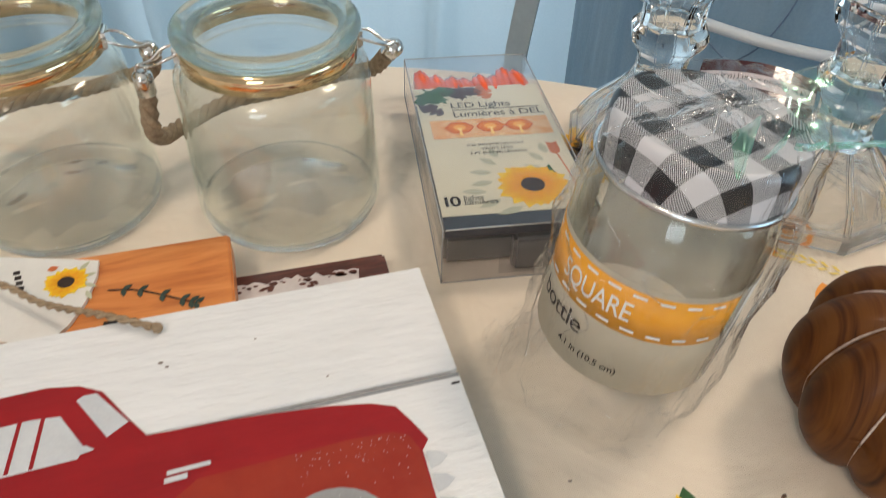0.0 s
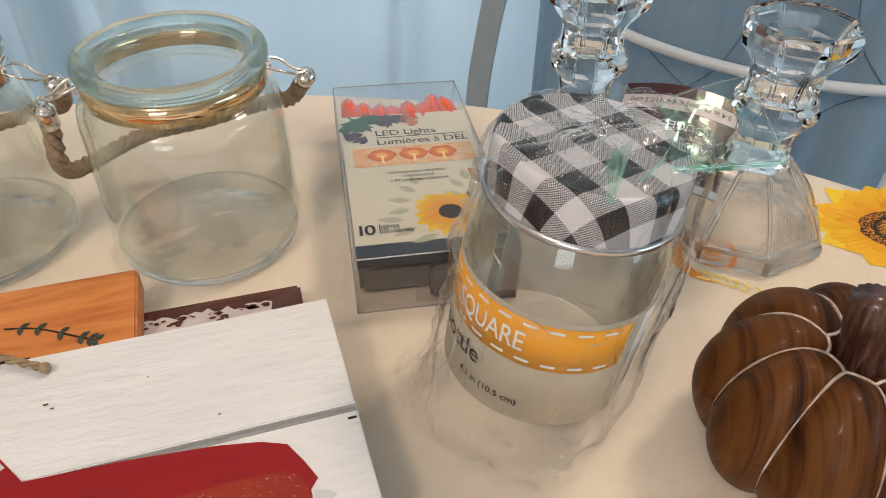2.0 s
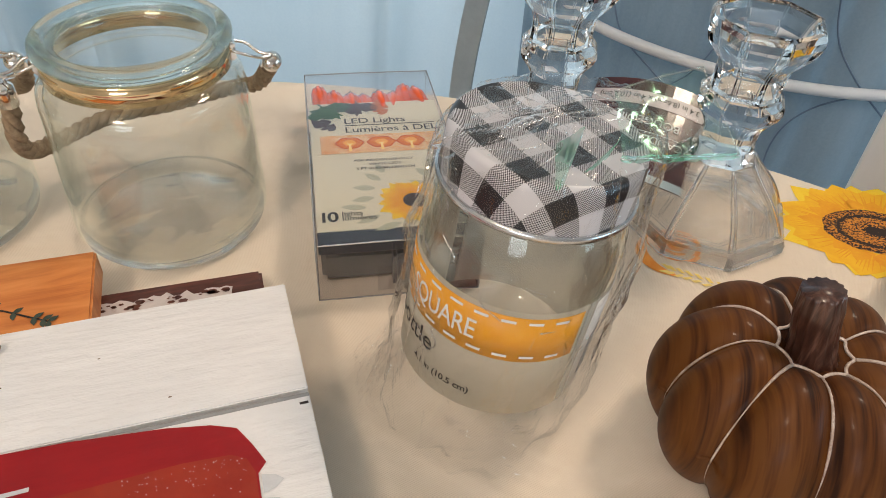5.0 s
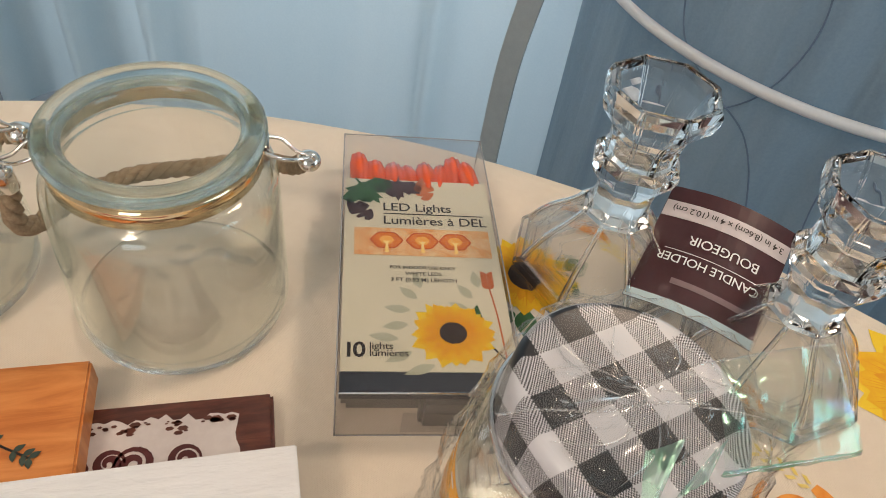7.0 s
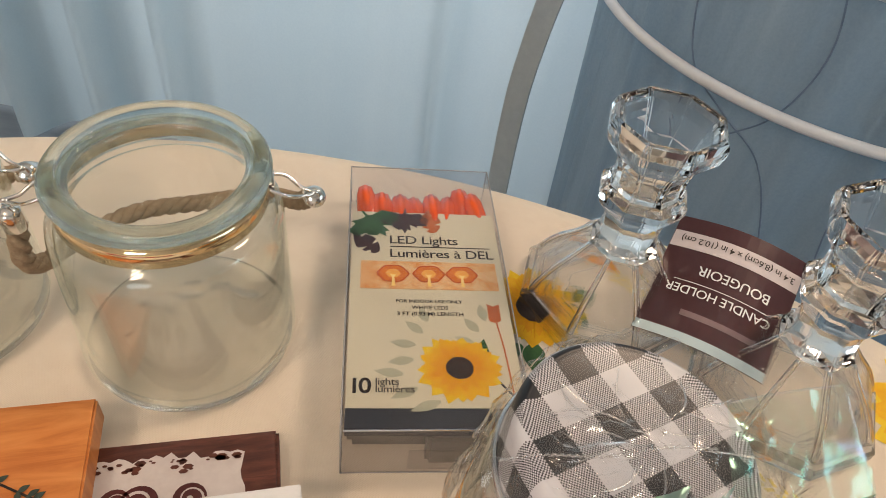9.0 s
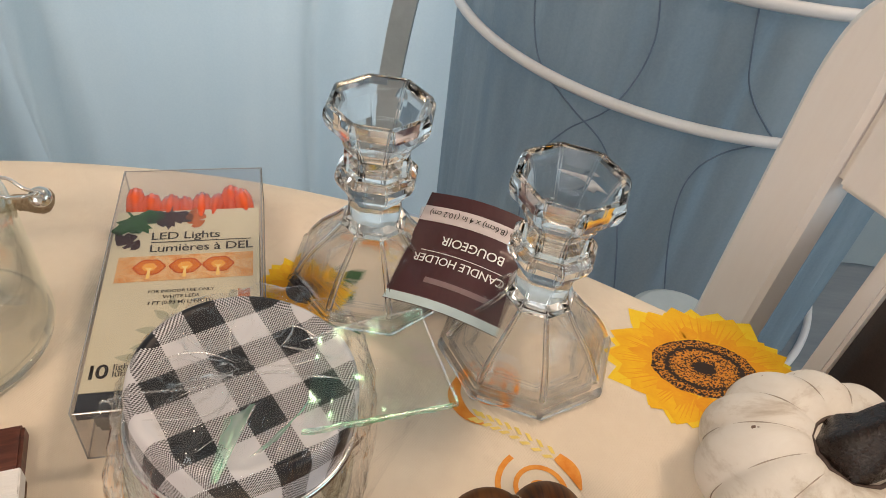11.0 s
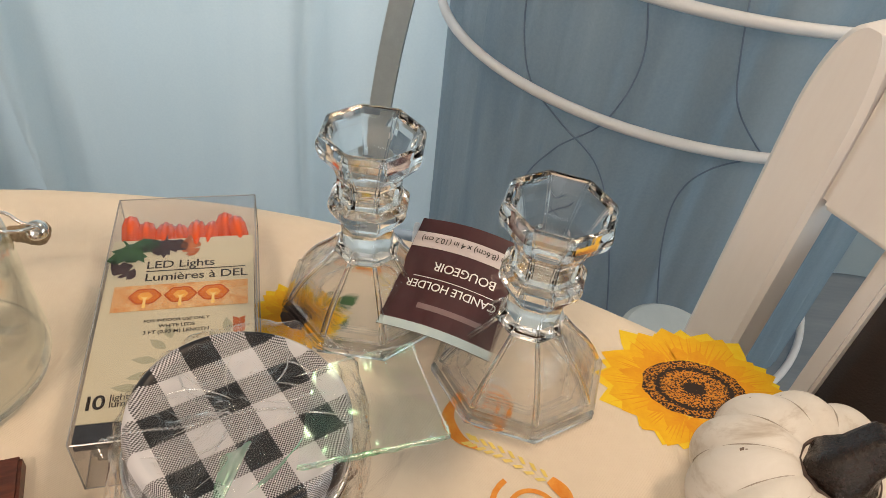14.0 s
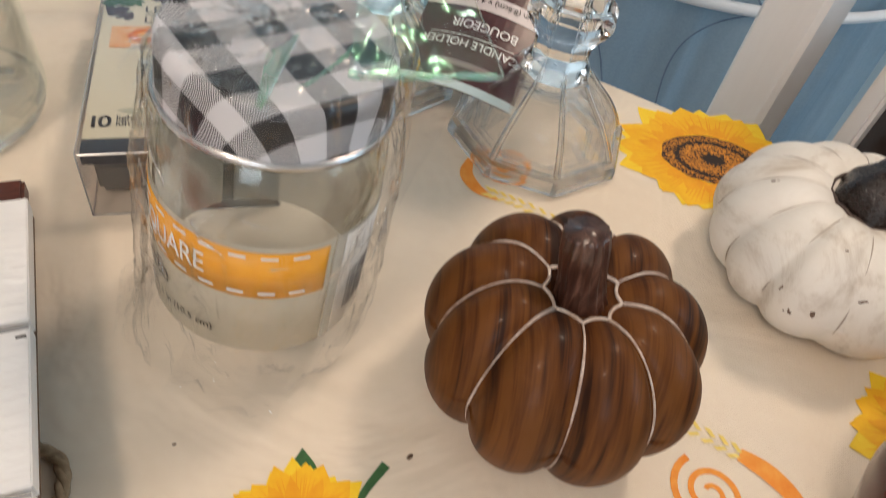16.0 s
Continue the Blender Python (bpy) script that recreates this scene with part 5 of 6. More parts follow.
def wrap_bag():
    """Loose clear film round the jar, gathered over the lid and twisted to one side."""
    t = thing("film_bag", pose(JX, JY, 0.0004), "crinkled clear film bag wrapped loosely round the jar", "plastic bag")

    def lean(q):
        q = Vector(q)
        return Vector((q.x - 0.0074 + 0.10 * q.z, q.y - 0.0032 + 0.03 * q.z, max(0.0002, q.z + 0.0010 + 0.10 * q.x * min(1.0, q.z / 0.1))))

    bm = bmesh.new()
    n = 160
    prof = [(0.0300, 0.0), (0.0320, 0.004), (0.0338, 0.012), (0.0346, 0.022), (0.0346, 0.035), (0.0346, 0.05), (0.0346, 0.07), (0.0342, 0.080), (0.0325, 0.090), (0.0312, 0.100), (0.0300, 0.108), (0.0280, 0.1115), (0.0240, 0.1125), (0.0160, 0.1120), (0.0080, 0.1135), (0.0030, 0.1140)]
    prof = [((1 - f) * p[0] + f * q[0], (1 - f) * p[1] + f * q[1]) for p, q in zip(prof, prof[1:]) for f in (0, 0.25, 0.5, 0.75)] + prof[-1:]
    rings = []
    for r, z in prof:
        ring = []
        for i in range(n):
            a = 2 * math.pi * i / n
            c, s = math.cos(a), math.sin(a)
            rag = 0.0028 * (0.7 - 2 * abs(noise.noise((3.2 * c, 3.2 * s, z * 30)))) + 0.0011 * (0.6 - 2 * abs(noise.noise((9 * c, 9 * s, z * 85 + 5))))
            q = r + max(rag, -0.0012)
            low = math.exp(-z / 0.012)
            lobe = max(0.0, math.cos(a - radians(195))) ** 3
            q += low * (0.010 * lobe + 0.004 * max(0, noise.noise((3 * c, 3 * s, 9))))
            dz = 0.003 * low * lobe + (0.0016 * noise.noise((9 * c * r / 0.03, 9 * s * r / 0.03, 2.0)) if z > 0.10 else 0)
            ring.append(bm.verts.new(lean((q * c, q * s, max(z + dz, 0.0002)))))
        rings.append(ring)
    for a, b in zip(rings, rings[1:]):
        for i in range(n):
            bm.faces.new((a[i], a[(i + 1) % n], b[(i + 1) % n], b[i]))
    part("film_wrap", bm, M_FILM, t, "clear crinkled film", True)

    def sheet(corners, name, mat_, amp, seed, label, nu=26, nv=14, soft=True):
        """A crumpled piece of film between four corners."""
        p00, p10, p11, p01 = [Vector(q) for q in corners]
        b2 = bmesh.new()
        grid = []
        for i in range(nu + 1):
            u = i / nu
            col = []
            for j in range(nv + 1):
                v = j / nv
                q = p00 * (1 - u) * (1 - v) + p10 * u * (1 - v) + p11 * u * v + p01 * (1 - u) * v
                e = amp * (1.0 - 2.6 * abs(noise.noise((u * 4 + seed, v * 3, seed))) + 0.55 * (1.0 - 3.0 * abs(noise.noise((u * 9, v * 8 + seed, 1.0)))))
                col.append(b2.verts.new(q + Vector((0.2 * e, 0.3 * e, e))))
            grid.append(col)
        for i in range(nu):
            for j in range(nv):
                b2.faces.new((grid[i][j], grid[i + 1][j], grid[i + 1][j + 1], grid[i][j + 1]))
        part(name, b2, mat_, t, label, soft)

    sheet([(0.0202, -0.0163, 0.1129), (0.0566, 0.0015, 0.1060), (0.0438, 0.0156, 0.1246), (0.0198, 0.0083, 0.1190)], "twisted_tail", M_TAIL_FILM, 0.0011, 1.3, "iridescent tail of clear film")
    sheet([(0.002, -0.0180, 0.1135), (0.0202, -0.0163, 0.1129), (0.0198, 0.0083, 0.1190), (0.004, 0.010, 0.1165)], "tail_neck", M_FILM, 0.0016, 2.9, "gathered clear film between lid and tail")
    sheet([(0.0202, -0.0165, 0.1120), (0.0566, 0.0012, 0.1046), (0.0566, 0.0018, 0.1062), (0.0202, -0.0160, 0.1136)], "tail_fold", M_CREST, 0.0005, 4.1, "iridescent fold of film")
    sheet([(0.0030, -0.0300, 0.1115), (0.0048, -0.0300, 0.1115), (0.0098, -0.0150, 0.1205), (0.0030, -0.0170, 0.1160)], "crest_fold", M_CREST, 0.0006, 7.7, "iridescent standing crease of film", 12, 10)
    sheet([lean(q) for q in ((0.022, 0.004, 0.111), (0.052, 0.010, 0.104), (0.036, -0.006, 0.060), (0.030, -0.010, 0.070))], "side_fold", M_FILM, 0.002, 9.2, "loose clear film at the side")
    sheet([(-0.030, -0.014, 0.030), (-0.030, 0.012, 0.024), (-0.056, 0.006, 0.001), (-0.050, -0.020, 0.001)], "bottom_fold", M_BUNCH, 0.004, 3.3, "bunched clear film at the foot", 18, 12, False)
    sheet([(-0.020, -0.030, 0.022), (0.010, -0.036, 0.020), (0.006, -0.045, 0.001), (-0.030, -0.038, 0.001)], "bottom_fold", M_BUNCH, 0.003, 5.9, "bunched clear film at the foot", 18, 12, False)
    sheet([lean(q) for q in ((-0.034, -0.0150, 0.1090), (0.000, -0.0090, 0.1165), (-0.006, -0.0270, 0.1120), (-0.026, -0.0260, 0.1040))], "lid_fold", M_BUNCH, 0.0022, 2.4, "bunched clear film over the lid")
    sheet([lean(q) for q in ((-0.034, -0.0150, 0.1088), (-0.020, 0.0080, 0.1130), (0.002, -0.0030, 0.1165), (-0.004, -0.0100, 0.1170))], "lid_fold", M_BUNCH, 0.0020, 6.6, "bunched clear film over the lid")
    sheet([(0.010, -0.024, 0.1125), (0.016, -0.020, 0.1150), (0.0205, -0.010, 0.1160), (0.0195, -0.0105, 0.1130)], "mint_fold", M_CREST, 0.0006, 3.9, "small iridescent fold of film", 10, 6)
    bead = [lean((-0.031 + 0.043 * k / 60, -0.0140 + 0.0092 * k / 60 + 0.0007 * math.sin(0.16 * k), 0.1142 + 0.0032 * min(1, k / 40) + (0.0007 if k % 2 else 0.0))) for k in range(61)]
    part("seal_seam", tube_bm(bead, 0.00030, 5), M_CREASE, t, "crimped seal of the film", True)
    for line in ([(0.0202, -0.0163, 0.1129), (0.038, -0.0075, 0.1097), (0.0566, 0.0015, 0.1060)], [(0.0198, 0.0083, 0.1190), (0.031, 0.012, 0.1220), (0.0438, 0.0156, 0.1246)], [(0.0438, 0.0156, 0.1246), (0.050, 0.0085, 0.1155), (0.0566, 0.0015, 0.1060)], [(0.0098, -0.0150, 0.1205), (0.0070, -0.0220, 0.1160), (0.0040, -0.0300, 0.1115)]):
        part("film_edge", tube_bm(line, 0.00028, 5, 5), M_CREASE, t, "bright edge of the film", True)
    rnd = random.Random(8)
    # Short thin tubes laid on the wrap to imitate glints.
    for k in range(22):
        a0, z0 = rnd.uniform(2.4, 6.4), 0.034 + 0.068 * rnd.random()
        da, dz = rnd.uniform(-0.16, 0.16), rnd.uniform(-0.012, 0.012)
        line = []
        for s in range(7):
            u = s / 6
            a, z = a0 + da * u + 0.06 * math.sin(5 * u + k), min(max(z0 + dz * u, 0.003), 0.104)
            r = 0.0352 - (0.0045 * max(0, (z - 0.08) / 0.025))
            line.append(lean((r * math.cos(a), r * math.sin(a), z)))
        part("crease", tube_bm(line, lambda u: 0.00008 + 0.00022 * math.sin(math.pi * u), 5, 3), M_CREASE, t, "thin raised line standing in for a glint on the film", True)
    # More glint tubes, spread over the film on the lid.
    for k in range(16):
        a0, r0, r1 = rnd.uniform(0, 6.28), rnd.uniform(0.002, 0.014), rnd.uniform(0.014, 0.027)
        a1 = a0 + rnd.uniform(-0.8, 0.8)
        line = [((r0 + (r1 - r0) * u) * math.cos(a0 + (a1 - a0) * u), (r0 + (r1 - r0) * u) * math.sin(a0 + (a1 - a0) * u), 0.1130 + 0.0012 * math.sin(4 * u + k)) for u in (0, 0.3, 0.6, 1)]
        line = [lean(q) for q in line]
        part("crease", tube_bm(line, lambda u: 0.00008 + 0.00022 * math.sin(math.pi * u), 5, 3), M_CREASE, t, "thin raised line standing in for a glint on the film", True)


wrap_bag()

# ---- pumpkins ----


def pumpkin(name, m, radius, height, lobes, depth, body_mat, label, phase, dip=0.006, sharp=0.44, uneven=0.0, ring_r=0.0104, star=0.20, lean=(0.0, 0.0)):
    """Lobed body; also gives the lines of its creases and the line round its stem."""
    t = thing(name, m, label, "pumpkin")
    n, rows_n = lobes * 20, 44

    def drift(a):
        return uneven * (math.sin(2 * a + 0.7) + 0.8 * math.sin(3 * a + 2.1) + 0.5 * math.sin(5 * a))

    def spot(u, a, out=1.0, leaning=True):
        th = -math.pi / 2 + math.pi * u
        r = radius * max(0.0, math.cos(th)) ** 0.78
        z = height * (0.5 + 0.5 * math.copysign(abs(math.sin(th)) ** 1.05, math.sin(th)))
        near = math.exp(-(r / (radius * 0.34)) ** 2)
        z += -dip * near if th > 0 else dip * 0.6 * near
        lobe = max(0.16, abs(math.sin(lobes * (a - phase + drift(a)) / 2))) ** sharp
        q = r * (1 - depth * (1 - lobe)) * out
        z -= height * depth * 0.30 * (1 - lobe) * min(1, r / (radius * 0.4)) * (1 if th > 0 else -0.6)
        k = max(0.0, (u - 0.55) / 0.45) ** 1.3 if leaning else 0.0
        return Vector((q * math.cos(a) + k * lean[0], q * math.sin(a) + k * lean[1], z))

    bm = bmesh.new()
    rings = [[bm.verts.new(spot(k / rows_n, 2 * math.pi * i / n + math.pi / 2)) for i in range(n)] for k in range(rows_n + 1)]
    for a, b in zip(rings, rings[1:]):
        for i in range(n):
            bm.faces.new((a[i], a[(i + 1) % n], b[(i + 1) % n], b[i]))
    uv = bm.loops.layers.uv.new("grain")
    for f, face in enumerate(bm.faces):
        k, i = divmod(f, n)
        for loop, (du, dv) in zip(face.loops, ((0, 0), (1, 0), (1, 1), (0, 1))):
            loop[uv].uv = ((i + du) / n, (k + dv) / rows_n)
    bmesh.ops.remove_doubles(bm, verts=bm.verts, dist=1e-6)
    bmesh.ops.recalc_face_normals(bm, faces=bm.faces)
    low = min(v.co.z for v in bm.verts)
    for v in bm.verts:
        v.co.z -= low
    part("body", bm, body_mat, t, smooth=True)
    down = Vector((0, 0, low - 0.0002))

    def at_radius(a, r):
        lo, hi = 0.5, 1.0
        for _ in range(30):
            mid = (lo + hi) / 2
            if spot(mid, a, leaning=False).xy.length > r:
                lo = mid
            else:
                hi = mid
        return lo

    groove = []
    for j in range(lobes):
        a = phase + 2 * math.pi * j / lobes
        for _ in range(30):
            a = phase + 2 * math.pi * j / lobes - drift(a)
        top = at_radius(a, ring_r * 1.12)
        groove.append([spot(0.30 + (top - 0.30) * k / 30, a, 1.002) - down for k in range(31)])
    around = []
    for i in range(lobes * 8):
        a = 2 * math.pi * i / (lobes * 8)
        lobe = abs(math.sin(lobes * (a - phase + drift(a)) / 2)) ** 0.6
        around.append(spot(at_radius(a, ring_r * (0.94 + star * (1 - lobe))), a) - down)
    return t, groove, around


P1, veins, ring = pumpkin("wood_grain_pumpkin", pose(0.2547, 0.2668, 0, 0, 0, 0), 0.0438, 0.0697, 9, 0.22, M_PUMPKIN_WOOD, "walnut wood-grain decorative pumpkin with whitewashed creases", radians(-97), 0.0130, 0.40, 0.015, lean=(-0.0015, -0.001))
for j, line in enumerate(veins):
    bm = bmesh.new()
    add_tube(bm, line, lambda u: 0.00014 + 0.00036 * u ** 1.5 + 0.00012 * math.sin(11 * u + 2 * j), 6)
    part("whitewashed_crease", bm, M_VEIN, P1, "white-rubbed crease", True)
bm = bmesh.new()
add_tube(bm, ring, 0.00055, 6, True)
part("crease_ring", bm, M_VEIN, P1, "white-rubbed ring round the stem", True)


def stem(parent, pts, radii, ridges, mat_, label, rough=0.09):
    mid = smooth_path(pts, 6)
    bm = bmesh.new()
    n = ridges * 4
    rings = []
    for i, q in enumerate(mid):
        u = i / (len(mid) - 1)
        f = u * (len(radii) - 1)
        k = min(int(f), len(radii) - 2)
        r = radii[k] * (1 - (f - k)) + radii[k + 1] * (f - k)
        d = (mid[min(i + 1, len(mid) - 1)] - mid[max(i - 1, 0)]).normalized()
        e = d.cross(Vector((0.1, 1, 0.05))).normalized()
        w = e.cross(d)
        rings.append([bm.verts.new(q + r * (1 + rough * math.cos(ridges * (2 * math.pi * j / n) + 3 * u)) * (math.cos(2 * math.pi * j / n) * e + math.sin(2 * math.pi * j / n) * w)) for j in range(n)])
    for a, b in zip(rings, rings[1:]):
        for j in range(n):
            bm.faces.new((a[j], a[(j + 1) % n], b[(j + 1) % n], b[j]))
    bm.faces.new(rings[-1])
    bmesh.ops.recalc_face_normals(bm, faces=bm.faces)
    part("stem", bm, mat_, parent, label, True)


stem(P1, [(-0.0012, -0.0012, 0.047), (-0.0015, -0.001, 0.054), (-0.0028, 0.0, 0.062), (-0.0044, 0.001, 0.070), (-0.0058, 0.002, 0.0785)], [0.0122, 0.0092, 0.0070, 0.0063, 0.0064, 0.0065, 0.0058], 15, M_STEM_WOOD, "dark carved wooden stem", 0.055)

P2, seams, ring = pumpkin("white_pumpkin", pose(0.3700, 0.3312, 0, 0, 0, 0), 0.0492, 0.0550, 12, 0.095, M_WHITE_PUMPKIN, "antiqued white decorative pumpkin with glossy black stem", 0.2, 0.009, 0.6, 0.055, 0.0150, 0.02)
rnd = random.Random(21)
for j, line in enumerate(seams):
    for lo, hi in ((rnd.randint(3, 8), rnd.randint(14, 19)), (rnd.randint(19, 22), 31)):
        bm = bmesh.new()
        add_tube(bm, [q + Vector((0, 0, -0.0003)) for q in line[lo:hi]], lambda u: 0.00004 + 0.00034 * math.sin(math.pi * u) * (0.7 + 0.3 * math.sin(9 * u + j)), 5)
        part("antiqued_seam", bm, M_SMUDGE, P2, "brown rubbed seam", True)
stem(P2, [(0.0, 0.0, 0.036), (0.0, 0.0, 0.046), (0.002, 0.0, 0.053), (0.006, 0.001, 0.059), (0.010, 0.002, 0.0635), (0.0125, 0.0025, 0.0650)], [0.0145, 0.0136, 0.0122, 0.0092, 0.0086, 0.0082, 0.0040], 5, M_BLACK_STEM, "glossy black-brown stubby stem")
bm = bmesh.new()
add_tube(bm, ring, lambda u: 0.0006 + 0.0003 * math.sin(25 * u), 6, True)
part("stem_ring", bm, M_SMUDGE_DARK, P2, "brown line round the stem", True)


def red_jar():
    t = thing("red_glazed_jar", pose(0.381, 0.204, 0), "dark red glazed rounded jar standing on the cloth", "jar")
    part("body", lathe([(0, 0), (0.028, 0), (0.034, 0.003), (0.046, 0.018), (0.050, 0.032), (0.046, 0.048), (0.034, 0.058), (0.030, 0.060), (0.026, 0.058), (0.040, 0.045), (0.043, 0.032), (0.03, 0.006), (0, 0.004)], 64), M_RED_GLAZE, t, smooth=True)


red_jar()

# ---- stacked signs ----
SIGN_A = 22.8


def brown_sign():
    t = thing("scroll_sign", pose(0.0650, 0.3290, 0.0002, 0, 0, 21.0), "dark brown wooden sign with distressed pale centre and maroon scrolls", "sign")
    part("board", box_bm(-0.200, -0.110, 0, 0, 0, 0.0078, 0.0012), M_BROWN_WOOD, t)
    rnd = random.Random(3)
    top = [(-0.012 - 0.0025 * i, -0.0075 + rnd.uniform(-0.0012, 0.0022)) for i in range(70)]
    side = [(-0.0125 + rnd.uniform(-0.0012, 0.0012), -0.012 - 0.003 * i) for i in range(30)]
    pts = top + [(-0.188, -0.1), (-0.0125, -0.1)] + side[::-1]
    part("distressed_paint", poly_bm(pts, 0.0080), M_DISTRESSED, t, "worn pale paint")
    bm = bmesh.new()
    for _ in range(60):
        x, y, r = rnd.uniform(-0.12, -0.012), -0.008 - abs(rnd.gauss(0, 0.0025)), rnd.uniform(0.0003, 0.0012)
        add_poly(bm, [(x + r * 1.8 * math.cos(i * 1.05), y + r * math.sin(i * 1.05)) for i in range(6)], 0.0082)
    up_normals(bm)
    part("worn_paint", bm, M_BROWN_WOOD, t, "dark worn flecks")
    for x, y, s, fl in ((-0.030, -0.0235, 0.0055, 1), (-0.046, -0.0235, 0.0065, -1), (-0.054, -0.0225, 0.005, 1), (-0.064, -0.024, 0.0035, -1)):
        pts = []
        for i in range(30):
            u = i / 29
            a = u * 3.3 * math.pi
            pts.append((x + fl * s * (1 - 0.8 * u) * math.cos(a), y + s * (1 - 0.8 * u) * math.sin(a)))
        bm = bmesh.new()
        add_stroke(bm, pts, lambda u: 0.0022 * (0.35 + math.sin(math.pi * u)), 0.0082)
        up_normals(bm)
        part("printed_scroll", bm, M_SCROLL, t, "maroon scroll ornament")


brown_sign()


def orange_sign():
    t = thing("orange_wood_sign", pose(0.0035, 0.3185, 0.0082, 0, 0, 21.6), "orange stained wooden sign with a painted leafy sprig", "sign")
    part("board", box_bm(-0.110, -0.105, 0, 0, 0, 0.0120, 0.0008), M_ORANGE_WOOD, t)
    z = 0.0123
    bm = bmesh.new()
    pts = [(-0.0455, -0.0215), (-0.034, -0.0245), (-0.019, -0.0330), (-0.014, -0.036)]
    add_stroke(bm, [(p.x, p.y) for p in smooth_path([(*q, 0) for q in pts], 6)], 0.0008, z)
    up_normals(bm)
    part("sprig_stalk", bm, M_INK, t, "thin dark painted stalk")
    line = smooth_path([(*q, 0) for q in pts], 4)
    for i, q in enumerate(line[2::2]):
        for s in (1, -1):
            leaf(t, q.x, q.y, 0.0040, 0.0021, -0.45 + s * 1.0, M_SPRIG, z + 0.0001 + 0.00002 * i, "sprig_leaf")
    for x, y in ((-0.046, -0.0395), (-0.040, -0.0400)):
        part("painted_mark", box_bm(x, y, z, x + 0.005, y + 0.0018, z + 0.0001), M_INK, t, "dark painted marks")


orange_sign()


def gift_tag():
    t = thing("gift_tag", pose(0.0800, 0.2995, 0.0204, 0, 0, SIGN_A), "white card gift tag with printed sunflower and jute string", "tag")
    pts = [(-0.190, 0.064), (-0.150, 0.0545), (-0.1125, 0.0425), (-0.1128, 0.034), (-0.1160, 0.0215), (-0.1210, 0.011), (-0.1290, 0.0020), (-0.1420, 0.0085), (-0.160, 0.012), (-0.190, 0.012)]
    bm = poly_bm(pts)
    ext = bmesh.ops.extrude_face_region(bm, geom=bm.faces[:])
    bmesh.ops.translate(bm, verts=[v for v in ext["geom"] if isinstance(v, bmesh.types.BMVert)], vec=(0, 0, 0.0016))
    bmesh.ops.recalc_face_normals(bm, faces=bm.faces)
    part("tag_card", bm, M_TAG_WHITE, t)
    sunflower(t, -0.1235, 0.0330, 0.0030, 0.0085, 0.3, z=0.0018, disc=M_BULB, petals=14, level=0.00004)
    for k in range(4):
        leaf(t, -0.1190 + 0.001 * k, 0.0385 - 0.004 * k, 0.0055, 0.002, 0.9 - 0.7 * k, M_SAGE, 0.00175, "sage_leaf")
    leaf(t, -0.1305, 0.0415, 0.004, 0.003, 0.2, M_MAPLE_RUST, 0.0018, "rust_leaf")
    for k in range(5):
        part("word_bar", box_bm(-0.1395 - 0.0008 * k, 0.0300 + 0.0030 * k, 0.0017, -0.1372 - 0.0008 * k, 0.0320 + 0.0030 * k, 0.0018), M_INK, t, "small dark lettering bars")
    string = [(-0.190, 0.050, 0.006), (-0.158, 0.040, 0.006), (-0.1436, 0.0327, 0.006), (-0.1306, 0.0205, 0.006), (-0.1202, 0.0120, 0.0085), (-0.1051, 0.0010, 0.0122), (-0.0905, -0.0080, 0.0122)]
    part("jute_string", rope_bm(string, 0.0014, 300.0, 2), M_TWINE, t, "two-ply jute string", True)
    knot = lathe([(0, -0.002), (0.0016, -0.0012), (0.0021, 0.0), (0.0014, 0.0014), (0, 0.002)], 10)
    part("knot", knot, M_TWINE, t, "frayed knot", True, m=pose(-0.0890, -0.0088, 0.0122, 0, 90, 0))


gift_tag()


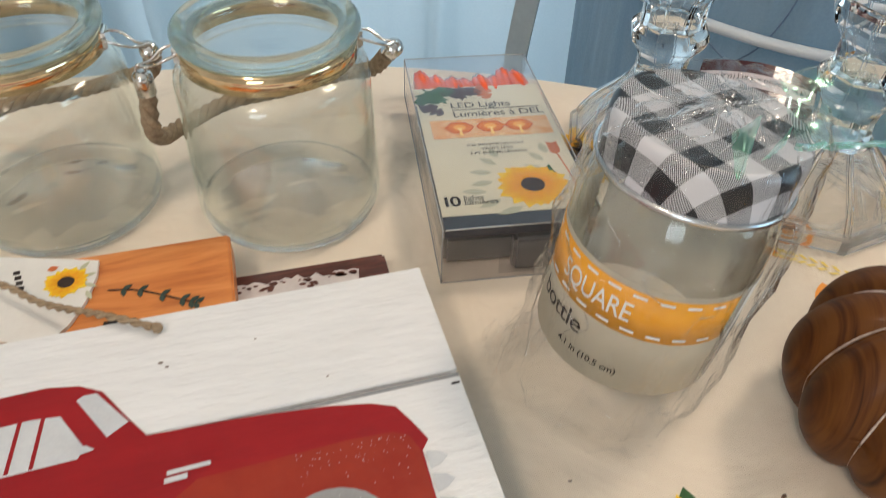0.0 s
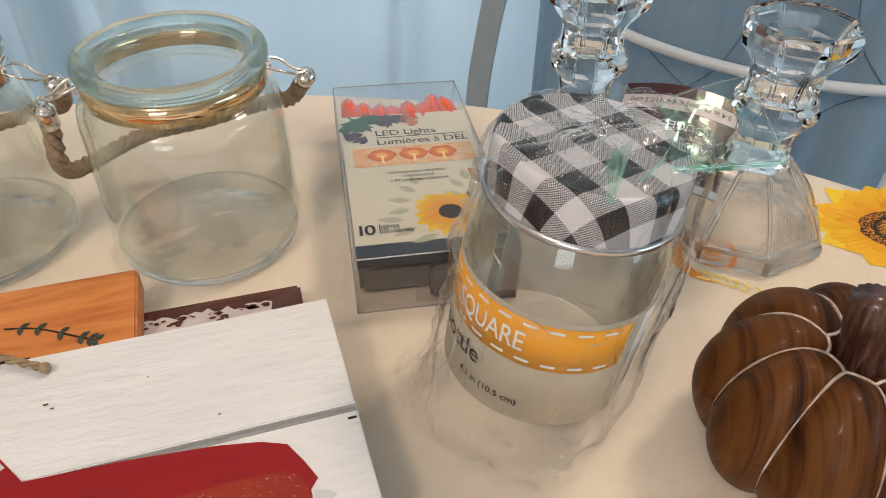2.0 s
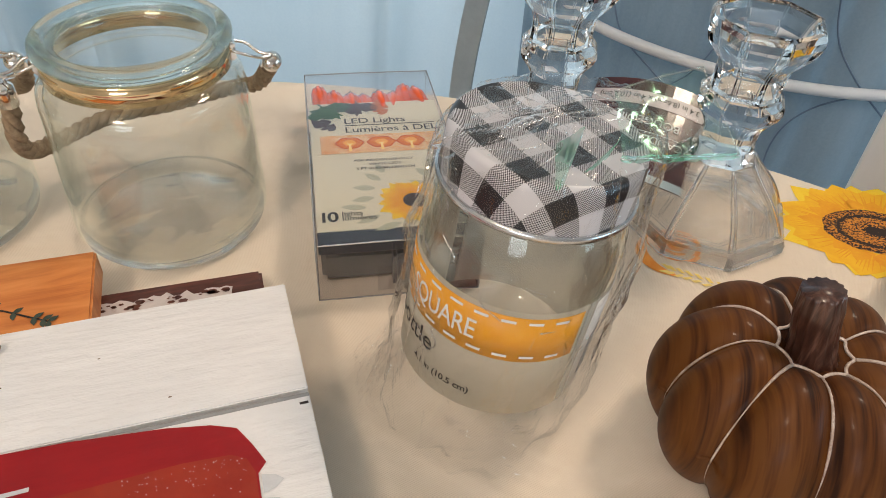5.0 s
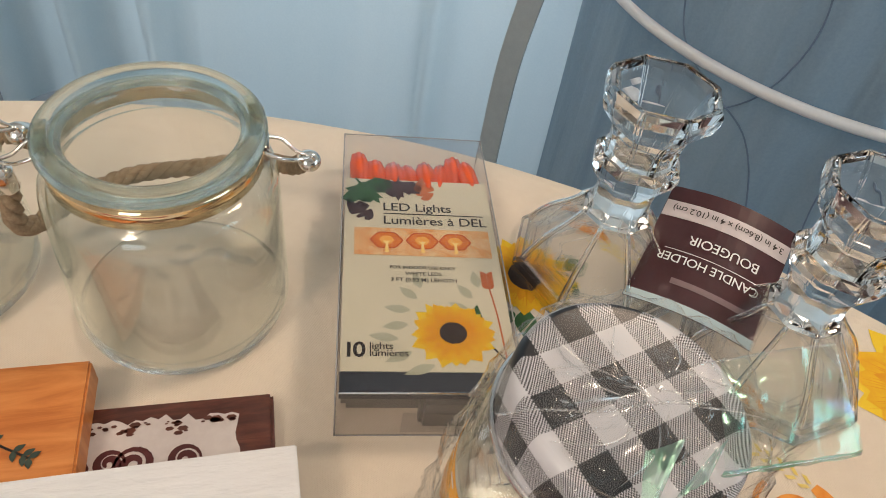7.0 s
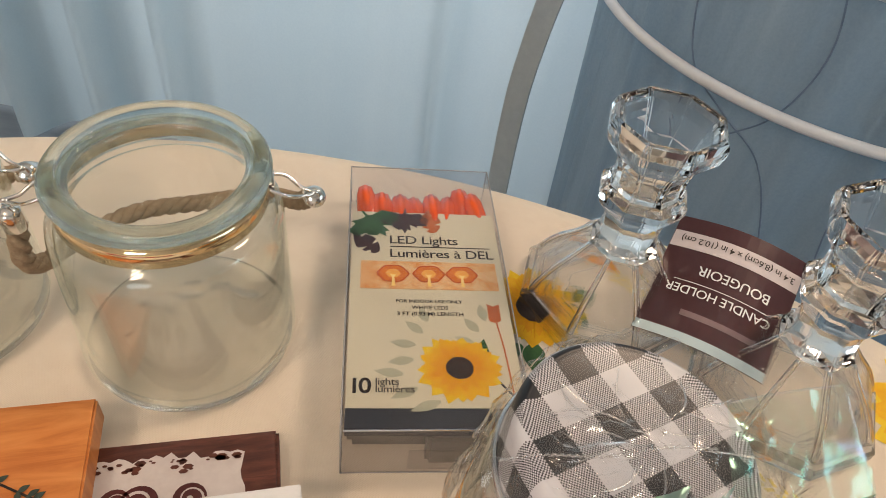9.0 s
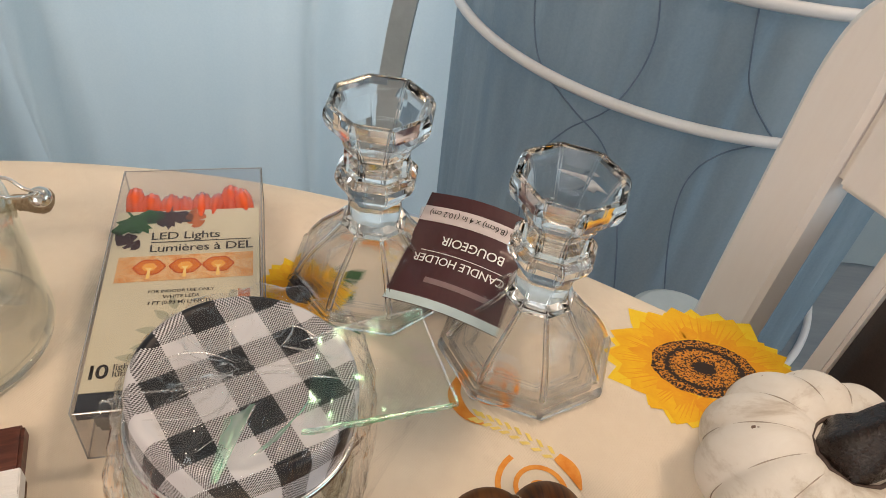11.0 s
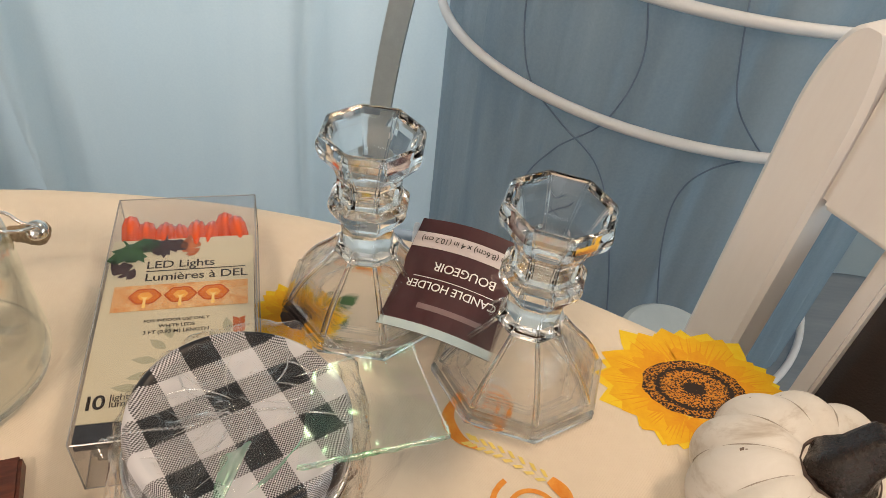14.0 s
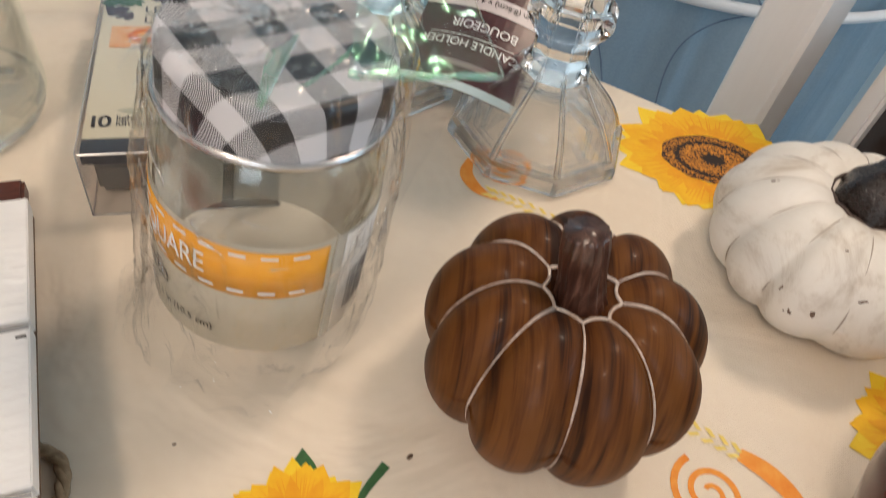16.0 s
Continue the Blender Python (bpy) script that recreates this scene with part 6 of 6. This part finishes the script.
def truck_sign():
    """White planked sign with a printed red truck."""
    t = thing("truck_sign", pose(0.0840, 0.2998, 0.0206, 0, 0, 22.3), "white planked wooden sign printed with an old red truck", "sign")
    H = 0.0096
    part("backing", box_bm(-0.300, -0.210, 0, -0.0004, -0.0004, 0.0030), M_SIGN_EDGE, t, "brown fibreboard backing")
    for k in range(4):
        y1 = -0.0495 * k - (0.0005 if k else 0)
        part("plank", box_bm(-0.300, y1 - 0.0485, 0.0030, 0, y1, H, 0.0004), M_SIGN_WHITE, t)
        if k:
            part("groove_shadow_line", box_bm(-0.299, y1 + 0.0004 - 0.0022, H + 0.00005, -0.0002, y1 - 0.0004, H + 0.00015), M_GREY_INK, t, "grey printed groove line")
    z = H + 0.00035

    def ink(name, pts, mat_, lift=0.0, label=""):
        bm = poly_bm(pts, z + lift)
        up_normals(bm)
        part(name, bm, mat_, t, label)

    ink("truck_body", [(-0.240, -0.055), (-0.150, -0.024), (-0.126, -0.0232), (-0.1165, -0.0250), (-0.1095, -0.0290), (-0.1020, -0.0405), (-0.0962, -0.0488), (-0.0700, -0.0498), (-0.0430, -0.0525), (-0.0300, -0.0550), (-0.0228, -0.0580), (-0.0190, -0.0650), (-0.0160, -0.0718), (-0.0186, -0.075), (-0.0190, -0.125), (-0.240, -0.125)], M_RED, 0, "red printed truck")
    ink("windscreen", [(-0.1170, -0.0306), (-0.1150, -0.0292), (-0.1112, -0.0292), (-0.1014, -0.0425), (-0.1074, -0.0465)], M_PALE_INK, 0.0001, "pale windscreen")
    ink("side_window", [(-0.158, -0.036), (-0.1297, -0.0345), (-0.1212, -0.0353), (-0.1136, -0.0483), (-0.1151, -0.0519), (-0.158, -0.0535)], M_PALE_INK, 0.0001, "pale side window")
    for x in (-0.1330, -0.1265):
        ink("window_bar", [(x, -0.0345), (x + 0.0012, -0.0345), (x - 0.0005, -0.0520), (x - 0.0017, -0.0520)], M_RED, 0.0002)
    ink("mirror", [(-0.1175, -0.0475), (-0.1130, -0.0480), (-0.1105, -0.0500), (-0.1160, -0.0510)], M_PALE_INK, 0.0003)
    ink("fender", [(-0.0890, -0.0720), (-0.0823, -0.0672), (-0.0630, -0.0668), (-0.0389, -0.0660), (-0.0255, -0.0668), (-0.0212, -0.0692), (-0.0192, -0.0743), (-0.0192, -0.125), (-0.0890, -0.125)], M_RUST, 0.0001, "orange-red front fender")
    ink("trim_strip", [(-0.0906, -0.0625), (-0.0785, -0.0622), (-0.0785, -0.0636), (-0.0906, -0.0640)], M_PALE_INK, 0.0002)
    ink("trim_strip", [(-0.0914, -0.0648), (-0.0850, -0.0645), (-0.0850, -0.0662), (-0.0914, -0.0665)], M_PALE_INK, 0.0002)
    ink("wheel_arch", [(-0.0480 + 0.017 * math.cos(i * math.pi / 14), -0.0960 + 0.0160 * math.sin(i * math.pi / 14)) for i in range(28)], M_GREY_INK, 0.0002, "dark wheel arch")
    for k in range(4):
        y = -0.0755 - 0.0075 * k
        ink("bumper_shadow", [(-0.0178, y), (-0.0140, y - 0.001), (-0.0118, y - 0.0030), (-0.0145, y - 0.0052), (-0.0178, y - 0.0060)], M_PALE_INK, 0.0001)
    glit = random.Random(17)
    bm = bmesh.new()
    for _ in range(70):
        x, y, r = glit.uniform(-0.055, -0.021), -0.0672 - abs(glit.gauss(0, 0.006)), glit.uniform(0.00010, 0.00022)
        add_poly(bm, [(x + r * math.cos(i * 1.26), y + r * math.sin(i * 1.26)) for i in range(5)], z + 0.0003)
    up_normals(bm)
    part("glitter", bm, M_PALE_INK, t, "pale glitter specks on the fender")
    part("wear_mark", box_bm(-0.0035, -0.0545, H, -0.0008, -0.0537, H + 0.0002), M_INK, t, "dark chipped wear")
    rnd = random.Random(11)
    for k in range(9):
        x, y, r = rnd.uniform(-0.16, -0.01), rnd.uniform(-0.045, -0.004), rnd.uniform(0.0002, 0.0005)
        ink("paint_fleck", [(x + r * 2 * math.cos(i), y + r * math.sin(i)) for i in range(6)], M_SIGN_EDGE, 0, "dark paint fleck")


truck_sign()
part_loop = thing("rope_hanger", pose(0, 0, 0.0002), "loop of jute rope lying on the tablecloth", "rope")
part("rope", rope_bm([(0.1000, 0.232, 0.0022), (0.107, 0.230, 0.0022), (0.1135, 0.2275, 0.0022), (0.1172, 0.221, 0.0022), (0.1180, 0.213, 0.0022), (0.117, 0.200, 0.0022)], 0.0020, 300.0), M_TWINE, part_loop, smooth=True)

for k, (x, y, s) in enumerate(((0.213, 0.239, 0.0011), (0.143, 0.236, 0.0006), (0.131, 0.214, 0.0007), (0.236, 0.222, 0.0006), (0.292, 0.300, 0.0005), (0.118, 0.352, 0.0006))):
    bm = lathe([(0, 0), (s * 0.7, 0.0), (s * 0.9, s * 0.3), (s * 0.4, s * 0.7), (0, s * 0.7)], 7, wobble=lambda q, r, z: r * (1 + 0.4 * math.sin(2 * q + k)))
    tagged(part("lint_speck", bm, M_SIGN_EDGE, None, m=pose(x, y, 0.0003)), "tiny dark lint speck on the tablecloth", "lint", "lint specks")
